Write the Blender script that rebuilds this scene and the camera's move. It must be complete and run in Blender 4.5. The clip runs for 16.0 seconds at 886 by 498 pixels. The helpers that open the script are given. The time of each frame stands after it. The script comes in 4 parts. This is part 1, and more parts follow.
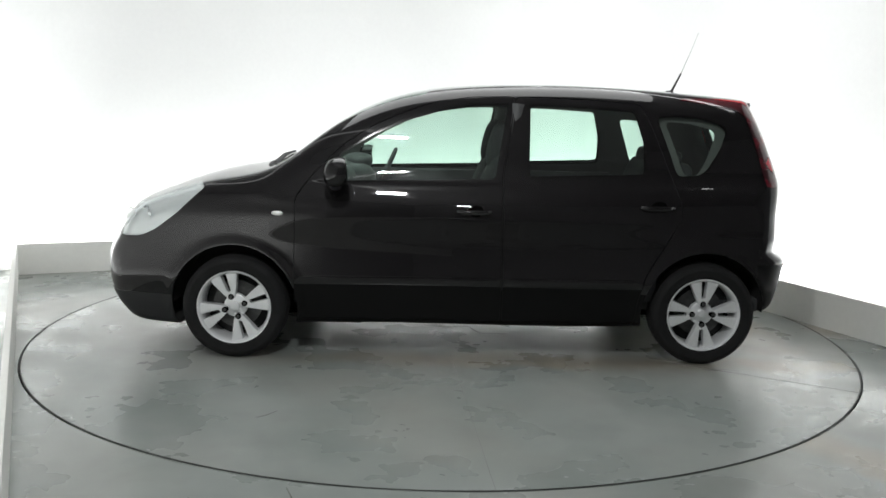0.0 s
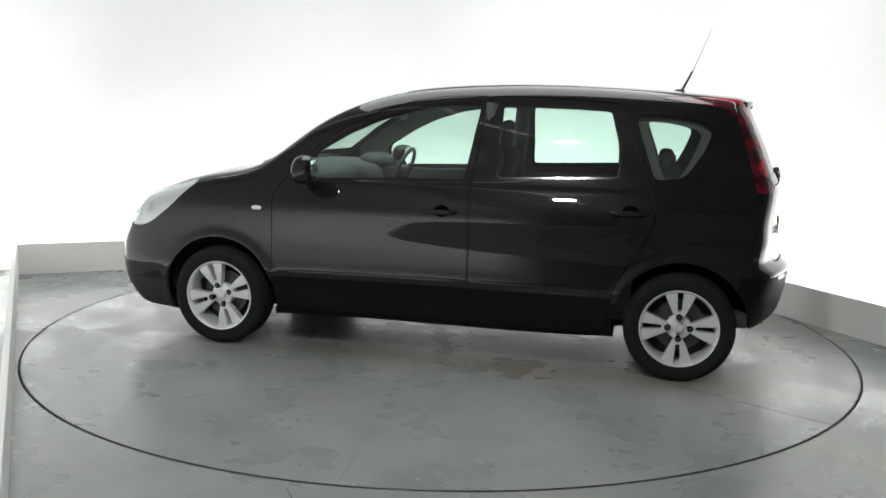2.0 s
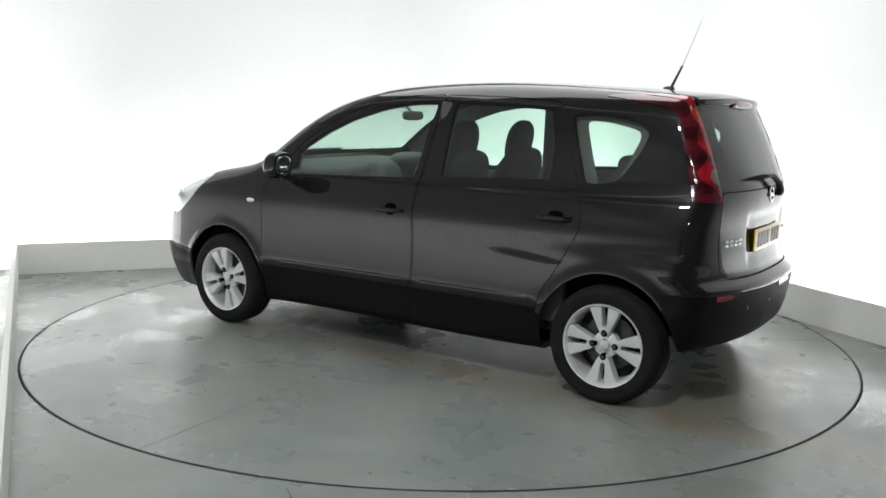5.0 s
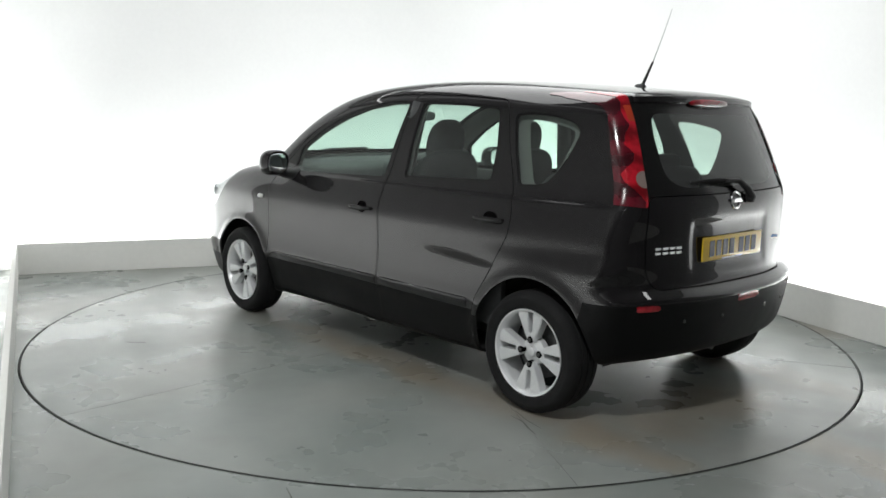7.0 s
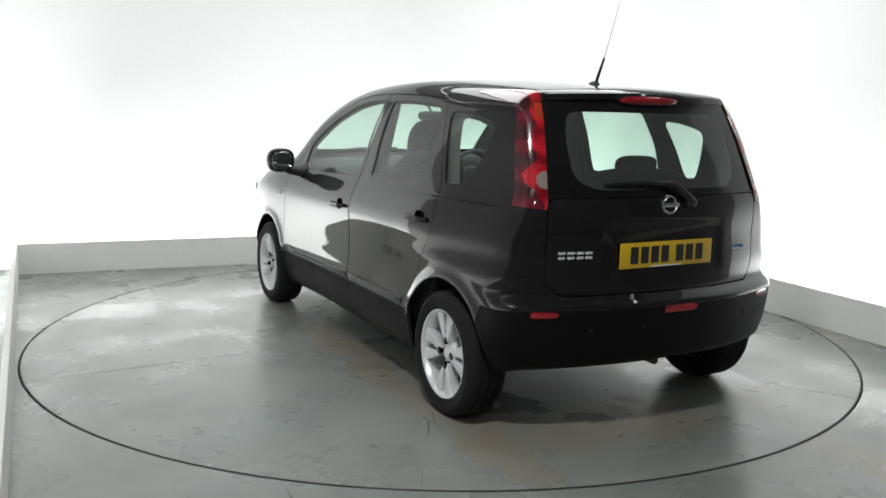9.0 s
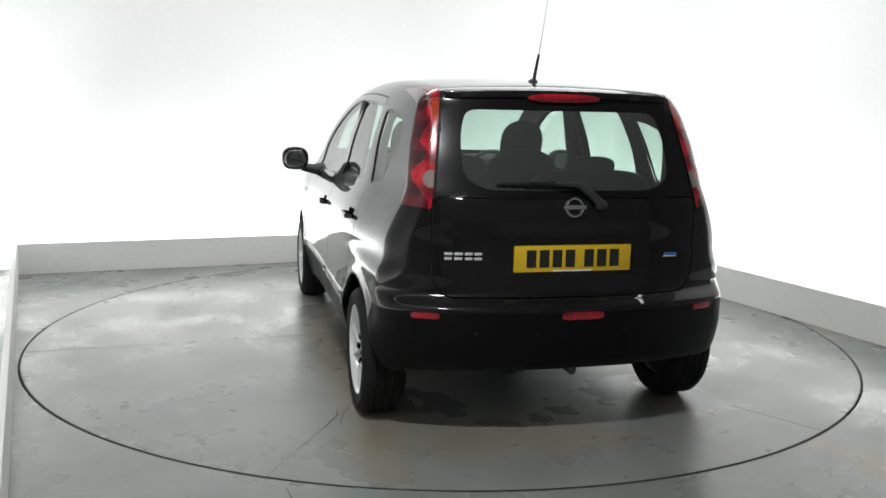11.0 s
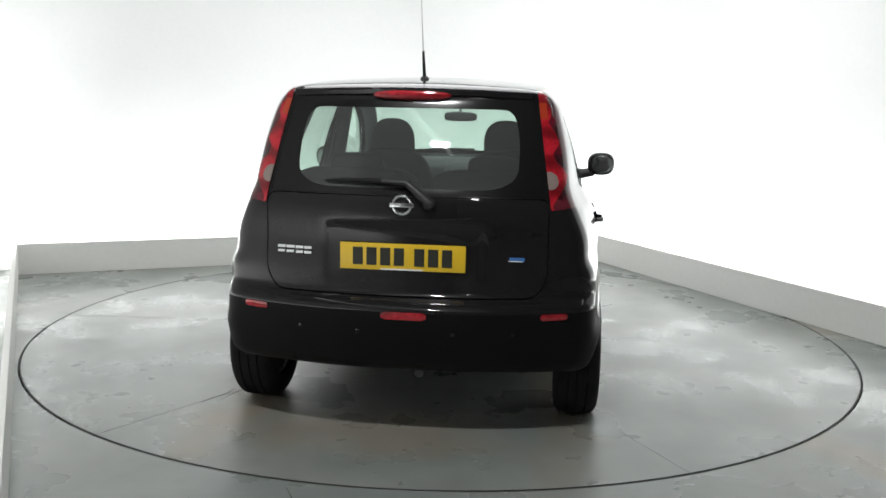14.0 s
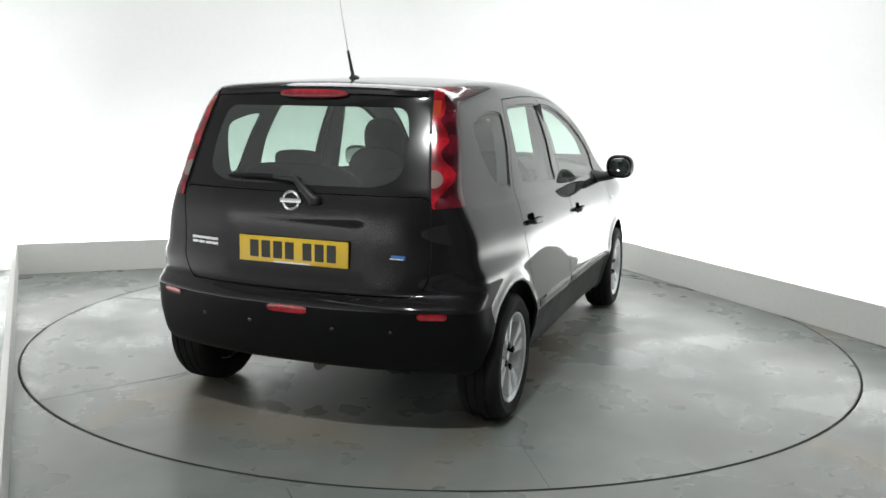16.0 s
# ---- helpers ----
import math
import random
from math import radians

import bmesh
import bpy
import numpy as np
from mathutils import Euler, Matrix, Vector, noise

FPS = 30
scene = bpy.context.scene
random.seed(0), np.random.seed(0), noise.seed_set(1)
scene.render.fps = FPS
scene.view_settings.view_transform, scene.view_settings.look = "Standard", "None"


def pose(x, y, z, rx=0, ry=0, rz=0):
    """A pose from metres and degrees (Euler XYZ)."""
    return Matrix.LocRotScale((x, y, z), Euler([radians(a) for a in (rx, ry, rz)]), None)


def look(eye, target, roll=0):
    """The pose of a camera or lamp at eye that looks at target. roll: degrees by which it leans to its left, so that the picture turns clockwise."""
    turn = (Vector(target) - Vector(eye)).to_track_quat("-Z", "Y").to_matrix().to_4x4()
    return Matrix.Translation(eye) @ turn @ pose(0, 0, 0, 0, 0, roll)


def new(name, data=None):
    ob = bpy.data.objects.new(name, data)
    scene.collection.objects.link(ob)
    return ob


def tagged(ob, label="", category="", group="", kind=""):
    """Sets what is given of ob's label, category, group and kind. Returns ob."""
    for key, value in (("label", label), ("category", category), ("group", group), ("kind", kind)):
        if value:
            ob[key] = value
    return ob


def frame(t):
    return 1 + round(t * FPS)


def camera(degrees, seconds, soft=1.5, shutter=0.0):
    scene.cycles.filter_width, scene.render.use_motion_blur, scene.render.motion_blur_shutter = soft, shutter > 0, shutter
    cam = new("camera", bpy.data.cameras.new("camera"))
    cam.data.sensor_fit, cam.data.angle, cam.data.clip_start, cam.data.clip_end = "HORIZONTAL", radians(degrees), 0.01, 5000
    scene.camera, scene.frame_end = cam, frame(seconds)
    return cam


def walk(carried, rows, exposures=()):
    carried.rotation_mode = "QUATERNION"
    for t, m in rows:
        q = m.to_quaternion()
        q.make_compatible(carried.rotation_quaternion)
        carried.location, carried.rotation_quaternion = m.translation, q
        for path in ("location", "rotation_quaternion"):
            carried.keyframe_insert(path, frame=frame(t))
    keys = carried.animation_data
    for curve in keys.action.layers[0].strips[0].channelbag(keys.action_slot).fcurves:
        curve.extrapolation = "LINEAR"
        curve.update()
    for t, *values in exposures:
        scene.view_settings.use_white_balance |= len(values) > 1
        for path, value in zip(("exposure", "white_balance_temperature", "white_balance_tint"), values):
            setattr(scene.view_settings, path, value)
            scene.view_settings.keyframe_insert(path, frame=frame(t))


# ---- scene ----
SPIN, TURN0 = 6.93, 180.5          # turntable: degrees a second (clockwise), heading at the start
OFF = Vector((-0.149, -0.059, 0))  # the car's middle on the turntable


def heading(t):
    return TURN0 - SPIN * t


# ---- camera ----
cam = camera(54.32, 16.0, soft=1.6)
EYE = Vector((0, -5.447, 1.374))
AIM = EYE + Vector((0, math.cos(radians(9.03)), -math.sin(radians(9.03))))
walk(cam, [(0, look(EYE, AIM, 1.24)), (16, look(EYE, AIM, 1.24))])

# ---- light ----
CORNERS = [(-3.42, 1.39), (1.187, 3.289), (4.44, -4.25), (0.17, -6.09)]  # back left, back right, front right, front left
HEIGHT = 3.3
UP, WASH = 12.2, 2.4  # watts a metre
world = bpy.data.worlds.new("world")
scene.world = world
world.use_nodes = True
world.node_tree.nodes["Background"].inputs[0].default_value = (0.8, 0.85, 0.9, 1)
world.node_tree.nodes["Background"].inputs[1].default_value = 0.05
scene.view_settings.exposure = 0.0


def area_lamp(name, at, aim, sx, sy, watts, color=(0.98, 1, 0.995)):
    data = bpy.data.lights.new(name, "AREA")
    data.shape, data.size, data.size_y, data.energy, data.color = "RECTANGLE", sx, sy, watts, color
    ob = new(name, data)
    ob.matrix_world = look(at, aim)
    return ob


def along(a, b, s, inward, z):
    """A point at the share s of the wall a-b, moved inward, at the height z."""
    a, b = Vector((*a, 0)), Vector((*b, 0))
    d = (b - a).normalized()
    n = Vector((d.y, -d.x, 0))
    p = a.lerp(b, s) + n * inward
    return Vector((p.x, p.y, z))


A, B, C, D = CORNERS
TROUGH = 0.42  # the walls stand back behind their plinths, and lamp strips in the trough light them from below


def strip_lamp(name, a, b, s0, s1, inward, z, aim_in, aim_z, width, watts):
    """A long lamp along a part of the wall a-b, turned to a line on or over it."""
    p, q = along(a, b, (s0 + s1) / 2, inward, z), along(a, b, (s0 + s1) / 2, aim_in, aim_z)
    lamp = area_lamp(name, p, q, (Vector(b) - Vector(a)).length * (s1 - s0), width, watts)
    d = (Vector((*b, 0)) - Vector((*a, 0))).normalized()
    zax = (p - q).normalized()
    yax = zax.cross(d).normalized()
    lamp.matrix_world = Matrix.Translation(p) @ Matrix((yax.cross(zax), yax, zax)).transposed().to_4x4()


for nm, a, b, s0, s1, k in (("back", A, B, 0.0, 1.0, 1.0), ("right", B, C, 0.0, 0.62, 1.0), ("left", D, A, 0.25, 1.0, 1.15)):
    run = (Vector(b) - Vector(a)).length * (s1 - s0)
    strip_lamp("trough_lamp_" + nm, a, b, s0, s1, -0.10, 0.10, -TROUGH, 0.75, 0.10, UP * k * run)
    # Unseen fill added near the ceiling to brighten the upper walls.
    strip_lamp("wall_fill_" + nm, a, b, s0, s1, 0.55, HEIGHT - 0.12, -TROUGH, 1.0, 0.12, WASH * (0.25 if nm == "left" else 1.0) * run)
# Added soft fill from above to brighten floor and car; no known fixture.
area_lamp("ceiling_fill", (0.1, 0.2, HEIGHT - 0.1), (0.1, 0.2, 0), 3.2, 2.4, 84)
area_lamp("ceiling_tube_front", (-0.40, -3.7, HEIGHT - 0.1), (0.1, -1.2, 0), 0.24, 0.07, 54)
area_lamp("camera_light", (0.25, -5.0, 2.7), (0.1, 0, 0.5), 0.14, 0.05, 6)


# ---- materials ----
def material(name):
    m = bpy.data.materials.new(name)
    m.use_nodes = True
    return m, m.node_tree.nodes, m.node_tree.links, m.node_tree.nodes["Principled BSDF"]


def plain(name, color, rough=0.5, metal=0.0, coat=0.0, coat_rough=0.03, spec=0.5, grain=0.0, scale=60, bump=0.0):
    """A surface with a little variation of colour, gloss and relief."""
    m, n, l, b = material(name)
    b.inputs["Base Color"].default_value = (*color, 1)
    b.inputs["Roughness"].default_value = rough
    b.inputs["Metallic"].default_value = metal
    b.inputs["Coat Weight"].default_value = coat
    b.inputs["Coat Roughness"].default_value = coat_rough
    b.inputs["Specular IOR Level"].default_value = spec
    if grain or bump:
        co = n.new("ShaderNodeTexCoord")
        big, fine = n.new("ShaderNodeTexNoise"), n.new("ShaderNodeTexNoise")
        big.inputs["Scale"].default_value, fine.inputs["Scale"].default_value = scale * 0.06, scale
        fine.inputs["Detail"].default_value = 6
        l.new(co.outputs["Object"], big.inputs["Vector"])
        l.new(co.outputs["Object"], fine.inputs["Vector"])
        mix = n.new("ShaderNodeMath")
        mix.operation = "ADD"
        l.new(big.outputs["Fac"], mix.inputs[0])
        l.new(fine.outputs["Fac"], mix.inputs[1])
        ramp = n.new("ShaderNodeMapRange")
        ramp.inputs[1].default_value, ramp.inputs[2].default_value = 0.6, 1.4
        ramp.inputs[3].default_value, ramp.inputs[4].default_value = 1 - grain, 1 + grain
        l.new(mix.outputs[0], ramp.inputs[0])
        sc = n.new("ShaderNodeVectorMath")
        sc.operation = "SCALE"
        sc.inputs[0].default_value = color
        l.new(ramp.outputs[0], sc.inputs["Scale"])
        l.new(sc.outputs[0], b.inputs["Base Color"])
        rr = n.new("ShaderNodeMapRange")
        rr.inputs[1].default_value, rr.inputs[2].default_value = 0.3, 0.7
        rr.inputs[3].default_value, rr.inputs[4].default_value = rough * (1 - grain * 0.6), min(1, rough * (1 + grain * 0.6))
        l.new(big.outputs["Fac"], rr.inputs[0])
        l.new(rr.outputs[0], b.inputs["Roughness"])
        if bump:
            bp = n.new("ShaderNodeBump")
            bp.inputs["Strength"].default_value, bp.inputs["Distance"].default_value = bump, 0.002
            l.new(fine.outputs["Fac"], bp.inputs["Height"])
            l.new(bp.outputs[0], b.inputs["Normal"])
    return m


def glass_material(name, tint, haze=0.03):
    """A thin pane: clear tinted film, mirror gloss that grows at grazing angles, a pale haze for dust and for grey
    reflections.
    """
    m, n, l, b = material(name)
    n.remove(b)
    out = n["Material Output"]
    tr, gl, df, mx, mh = (n.new(k) for k in ("ShaderNodeBsdfTransparent", "ShaderNodeBsdfGlossy", "ShaderNodeBsdfDiffuse", "ShaderNodeMixShader", "ShaderNodeMixShader"))
    lw, pw, ad = n.new("ShaderNodeLayerWeight"), n.new("ShaderNodeMath"), n.new("ShaderNodeMath")
    tr.inputs[0].default_value = (*tint, 1)
    df.inputs[0].default_value = (0.5, 0.52, 0.51, 1)
    gl.inputs["Roughness"].default_value = 0.02
    lw.inputs["Blend"].default_value = 0.5
    pw.operation, ad.operation = "POWER", "MULTIPLY_ADD"
    pw.inputs[1].default_value = 4.5
    ad.inputs[1].default_value, ad.inputs[2].default_value = 0.9, 0.065
    l.new(lw.outputs["Facing"], pw.inputs[0])
    l.new(pw.outputs[0], ad.inputs[0])
    l.new(ad.outputs[0], mx.inputs[0])
    mh.inputs[0].default_value = haze
    l.new(tr.outputs[0], mh.inputs[1])
    l.new(df.outputs[0], mh.inputs[2])
    l.new(mh.outputs[0], mx.inputs[1])
    l.new(gl.outputs[0], mx.inputs[2])
    l.new(mx.outputs[0], out.inputs["Surface"])
    return m


def floor_material(name, tracks):
    """Grey painted concrete: worn gloss, fine scuffs, pale scrubbed patches, and brown tyre dirt along tracks (x, y, half length, half width, turn)."""
    m, n, l, b = material(name)
    co = n.new("ShaderNodeTexCoord")

    def tex(scale, detail=4, rough=0.55, distort=0.0, stretch=None):
        t = n.new("ShaderNodeTexNoise")
        t.inputs["Scale"].default_value, t.inputs["Detail"].default_value, t.inputs["Roughness"].default_value = scale, detail, rough
        t.inputs["Distortion"].default_value = distort
        if stretch:
            mp = n.new("ShaderNodeMapping")
            mp.inputs["Scale"].default_value = stretch
            mp.inputs["Rotation"].default_value = (0, 0, 0.5)
            l.new(co.outputs["Object"], mp.inputs[0])
            l.new(mp.outputs[0], t.inputs["Vector"])
        else:
            l.new(co.outputs["Object"], t.inputs["Vector"])
        return t.outputs["Fac"]

    def span(src, a, c, lo, hi):
        r = n.new("ShaderNodeMapRange")
        r.interpolation_type = "LINEAR"
        for i, v in enumerate((a, c, lo, hi)):
            r.inputs[i + 1].default_value = v
        l.new(src, r.inputs[0])
        return r.outputs[0]

    def blend(f, a, c, kind="MIX"):
        x = n.new("ShaderNodeMix")
        x.data_type, x.blend_type = "RGBA", kind
        for sock, v in ((x.inputs[0], f), (x.inputs[6], a), (x.inputs[7], c)):
            if isinstance(v, tuple):
                sock.default_value = (*v, 1)
            elif isinstance(v, float):
                sock.default_value = v
            else:
                l.new(v, sock)
        return x.outputs[2]

    def math_node(kind, a, c):
        x = n.new("ShaderNodeMath")
        x.operation = kind
        for sock, v in zip(x.inputs, (a, c)):
            if isinstance(v, float):
                sock.default_value = v
            else:
                l.new(v, sock)
        return x.outputs[0]

    base = blend(span(tex(0.9, 3), 0.3, 0.7, 0, 1), (0.184, 0.209, 0.196), (0.230, 0.251, 0.236))
    base = blend(span(tex(0.9, 3, 0.5), 0.45, 0.75, 0, 0.55), base, (0.235, 0.222, 0.188))
    ragged = tex(2.6, 3, 0.5)
    for x, y, lx, ly, turn in tracks:
        mp = n.new("ShaderNodeMapping")
        mp.vector_type = "TEXTURE"
        mp.inputs["Location"].default_value = (x, y, 0)
        mp.inputs["Rotation"].default_value = (0, 0, radians(turn))
        mp.inputs["Scale"].default_value = (lx, ly, 1)
        l.new(co.outputs["Object"], mp.inputs[0])
        ln = n.new("ShaderNodeVectorMath")
        ln.operation = "LENGTH"
        l.new(mp.outputs[0], ln.inputs[0])
        edge = math_node("ADD", ln.outputs["Value"], span(ragged, 0.25, 0.75, -0.45, 0.45))
        base = blend(span(edge, 0.35, 1.15, 0.75, 0.0), base, (0.245, 0.208, 0.152))
    pale = span(tex(1.5, 3, 0.5, 0.1), 0.42, 0.74, 0, 0.45)
    base = blend(pale, base, (0.33, 0.34, 0.325))
    base = blend(span(tex(3.6, 2, 0.5), 0.50, 0.82, 0, 0.3), base, (0.12, 0.125, 0.118))
    base = blend(span(tex(22, 2, 0.5), 0.3, 0.75, 0, 0.12), base, (0.27, 0.27, 0.26))
    l.new(base, b.inputs["Base Color"])
    l.new(math_node("ADD", span(tex(1.9, 3, 0.5, 0.1), 0.30, 0.70, 0.19, 0.43), span(tex(9, 3, 0.5), 0.3, 0.7, -0.03, 0.03)), b.inputs["Roughness"])
    b.inputs["Specular IOR Level"].default_value = 0.5
    bp = n.new("ShaderNodeBump")
    bp.inputs["Strength"].default_value, bp.inputs["Distance"].default_value = 0.02, 0.002
    l.new(tex(30, 3), bp.inputs["Height"])
    l.new(bp.outputs[0], b.inputs["Normal"])
    return m


def lens_material(name, bright, dark):
    """A coloured lamp lens over cells that repeat down the lamp, with fine fluting."""
    m, n, l, b = material(name)
    co, wv, nz, mx = (n.new(k) for k in ("ShaderNodeTexCoord", "ShaderNodeTexWave", "ShaderNodeTexNoise", "ShaderNodeMix"))
    wv.bands_direction = "Z"
    wv.inputs["Scale"].default_value, wv.inputs["Distortion"].default_value, wv.inputs["Detail"].default_value = 2.66, 1.6, 2
    wv.inputs["Detail Scale"].default_value = 6
    nz.inputs["Scale"].default_value = 45
    l.new(co.outputs["Object"], wv.inputs["Vector"])
    l.new(co.outputs["Object"], nz.inputs["Vector"])
    mul = n.new("ShaderNodeMath")
    mul.operation = "MULTIPLY"
    l.new(wv.outputs["Fac"], mul.inputs[0])
    l.new(nz.outputs["Fac"], mul.inputs[1])
    sc = n.new("ShaderNodeMapRange")
    sc.inputs[2].default_value = 0.45
    l.new(mul.outputs[0], sc.inputs[0])
    mx.data_type = "RGBA"
    mx.inputs[6].default_value, mx.inputs[7].default_value = (*dark, 1), (*bright, 1)
    l.new(sc.outputs[0], mx.inputs[0])
    l.new(mx.outputs[2], b.inputs["Base Color"])
    b.inputs["Roughness"].default_value, b.inputs["Coat Weight"].default_value = 0.12, 1.0
    return m


WALL = plain("white_wall_paint", (0.86, 0.865, 0.86), 0.75, grain=0.02, scale=30, bump=0.05)
PLINTH = plain("plinth_paint", (0.72, 0.72, 0.69), 0.55, grain=0.04, scale=25, bump=0.05)
# Near walls out of view: added dark so the car's paint reflects less.
DARK = plain("unseen_dark_wall", (0.23, 0.228, 0.232), 0.8, grain=0.1, scale=20)
# Left wall: its grey stands in for weak light on the wall.
MID = plain("dimmed_wall", (0.30, 0.30, 0.295), 0.8, grain=0.05, scale=20)
CEIL = plain("ceiling_paint", (0.12, 0.12, 0.12), 0.9, grain=0.05, scale=20)
FLOOR = floor_material("grey_floor_paint", [(1.75, -2.05, 0.75, 0.16, -52), (2.3, 0.6, 0.8, 0.35, -65)])
DECKPAINT = floor_material("grey_deck_paint", [(-0.65, 0.75, 1.75, 0.17, 0), (-0.65, -0.75, 1.75, 0.17, 0), (-1.87, 0.10, 0.30, 0.75, 0), (-2.0, 0.72, 0.42, 0.14, -8)])
GROUT = plain("joint_dirt", (0.135, 0.135, 0.128), 0.8, grain=0.3, scale=60)
STEEL = plain("dark_steel", (0.03, 0.03, 0.03), 0.6, metal=0.6, grain=0.2, scale=40)
PAINT = plain("black_car_paint", (0.0080, 0.0073, 0.0080), 0.4, coat=1.0, coat_rough=0.02, spec=0.05, grain=0.12, scale=400)
PLASTIC = plain("black_plastic", (0.016, 0.016, 0.017), 0.48, grain=0.15, scale=300, bump=0.15)
GLOSS = plain("gloss_black", (0.007, 0.007, 0.007), 0.16, grain=0.05, scale=100)
RUBBER = plain("tyre_rubber", (0.010, 0.010, 0.0105), 0.85, spec=0.3, grain=0.25, scale=120, bump=0.3)
ALLOY = plain("silver_alloy", (0.80, 0.81, 0.82), 0.30, metal=0.35, coat=0.3, grain=0.05, scale=80)
GUNMETAL = plain("shadowed_metal", (0.10, 0.10, 0.10), 0.5, metal=0.7, grain=0.3, scale=60)
CHROME = plain("chrome", (0.80, 0.81, 0.82), 0.10, metal=1.0)
SEATCLOTH = plain("dark_seat_cloth", (0.030, 0.031, 0.033), 0.9, grain=0.2, scale=90, bump=0.1)
TRIM = plain("grey_cabin_plastic", (0.06, 0.062, 0.064), 0.6, grain=0.12, scale=200, bump=0.15)
LINER = plain("headliner", (0.10, 0.102, 0.098), 0.9, grain=0.06, scale=150)
# Darker and duller than PAINT, for door bottoms, sills and lower rear bumper.
SILL = plain("satin_black_lower", (0.005, 0.005, 0.0052), 0.5, spec=0.15, grain=0.15, scale=120)
# Near-black without gloss: the shade inside small hollows, put in as colour.
PIT = plain("recess_shade", (0.003, 0.003, 0.003), 0.9, spec=0.0)
INNER = plain("inner_black", (0.012, 0.012, 0.012), 0.8, grain=0.1, scale=100)
RED = lens_material("red_lens", (0.47, 0.012, 0.024), (0.15, 0.004, 0.008))
DARKRED = lens_material("dark_red_lens", (0.11, 0.007, 0.015), (0.032, 0.003, 0.006))
AMBER = plain("amber_lens", (0.38, 0.038, 0.014), 0.12, coat=1.0, grain=0.1, scale=180)
CLEARLENS = plain("clear_lens", (0.24, 0.185, 0.165), 0.12, coat=1.0, grain=0.1, scale=180)
SILVERBOWL = plain("lamp_bowl", (0.80, 0.82, 0.82), 0.25, metal=0.3, coat=0.6, grain=0.06, scale=60)
YELLOW = plain("yellow_plate", (0.72, 0.47, 0.02), 0.35, coat=0.5, grain=0.03, scale=60)
INK = plain("plate_black", (0.02, 0.02, 0.015), 0.4)
GREY = plain("grey_mast", (0.42, 0.42, 0.42), 0.5)
BLUE = plain("blue_badge", (0.05, 0.16, 0.42), 0.25)
WHITEPL = plain("white_plastic", (0.78, 0.78, 0.76), 0.35)
GLASS = glass_material("side_glass", (0.72, 0.86, 0.79), 0.03)
# More haze here: dust, plus a grey reflected veil put into the colour.
REARGLASS = glass_material("tailgate_glass", (0.66, 0.76, 0.71), 0.09)
HEADGLASS = glass_material("headlamp_lens", (0.95, 0.97, 0.97), 0.03)
MIRROR = plain("mirror_glass", (0.82, 0.84, 0.84), 0.03, metal=1.0)


# ---- mesh helpers ----
def part(name, bm, mat, parent=None, label="", smooth=True, at=None):
    """One bmesh as one mesh object, under its thing where a parent is given."""
    me = bpy.data.meshes.new(name)
    bm.to_mesh(me)
    bm.free()
    if smooth:
        for p in me.polygons:
            p.use_smooth = True
        me.set_sharp_from_angle(angle=radians(38))
    me.materials.append(mat)
    ob = new(name, me)
    if parent:
        ob.parent = parent
    if at is not None:
        ob.matrix_basis = at
    if label:
        tagged(ob, label)
    return ob


def box(x0, x1, y0, y1, z0, z1, bevel=0.0, seg=2):
    bm = bmesh.new()
    bmesh.ops.create_cube(bm, size=1)
    for v in bm.verts:
        v.co = Vector(((x0 + x1) / 2 + v.co.x * (x1 - x0), (y0 + y1) / 2 + v.co.y * (y1 - y0), (z0 + z1) / 2 + v.co.z * (z1 - z0)))
    if bevel:
        bmesh.ops.bevel(bm, geom=bm.edges[:], offset=bevel, segments=seg, affect="EDGES", profile=0.6)
    return bm


def prism(poly, z0, z1, bevel=0.0):
    """An upright block over a plan outline."""
    bm = bmesh.new()
    f = bm.faces.new([bm.verts.new((x, y, z0)) for x, y in poly])
    r = bmesh.ops.extrude_face_region(bm, geom=[f])
    for v in r["geom"]:
        if isinstance(v, bmesh.types.BMVert):
            v.co.z = z1
    bmesh.ops.recalc_face_normals(bm, faces=bm.faces[:])
    if bevel:
        bmesh.ops.bevel(bm, geom=bm.edges[:], offset=bevel, segments=2, affect="EDGES")
    return bm


def lathe(profile, n=64, close=False):
    """A profile of (radius, y) spun round the y axis."""
    bm = bmesh.new()
    rings = []
    for i in range(n):
        a = 2 * math.pi * i / n
        rings.append([bm.verts.new((r * math.cos(a), y, r * math.sin(a))) for r, y in profile])
    m = len(profile)
    for i in range(n):
        for j in range(m if close else m - 1):
            a, b = rings[i], rings[(i + 1) % n]
            bm.faces.new((a[j], a[(j + 1) % m], b[(j + 1) % m], b[j]))
    bmesh.ops.recalc_face_normals(bm, faces=bm.faces[:])
    return bm


def tube(points, radius, n=10):
    """A round bar along a line of points, with a radius or one for each point."""
    bm = bmesh.new()
    pts = [Vector(p) for p in points]
    rad = radius if isinstance(radius, (list, tuple)) else [radius] * len(pts)
    rings = []
    for i, p in enumerate(pts):
        d = (pts[min(i + 1, len(pts) - 1)] - pts[max(i - 1, 0)]).normalized()
        u = d.orthogonal().normalized() if not rings else (uu - d * uu.dot(d)).normalized()
        uu = u
        w = d.cross(u)
        rings.append([bm.verts.new(p + (u * math.cos(2 * math.pi * k / n) + w * math.sin(2 * math.pi * k / n)) * rad[i]) for k in range(n)])
    for a, b in zip(rings, rings[1:]):
        for k in range(n):
            bm.faces.new((a[k], a[(k + 1) % n], b[(k + 1) % n], b[k]))
    bm.faces.new(rings[0][::-1])
    bm.faces.new(rings[-1])
    bmesh.ops.recalc_face_normals(bm, faces=bm.faces[:])
    return bm


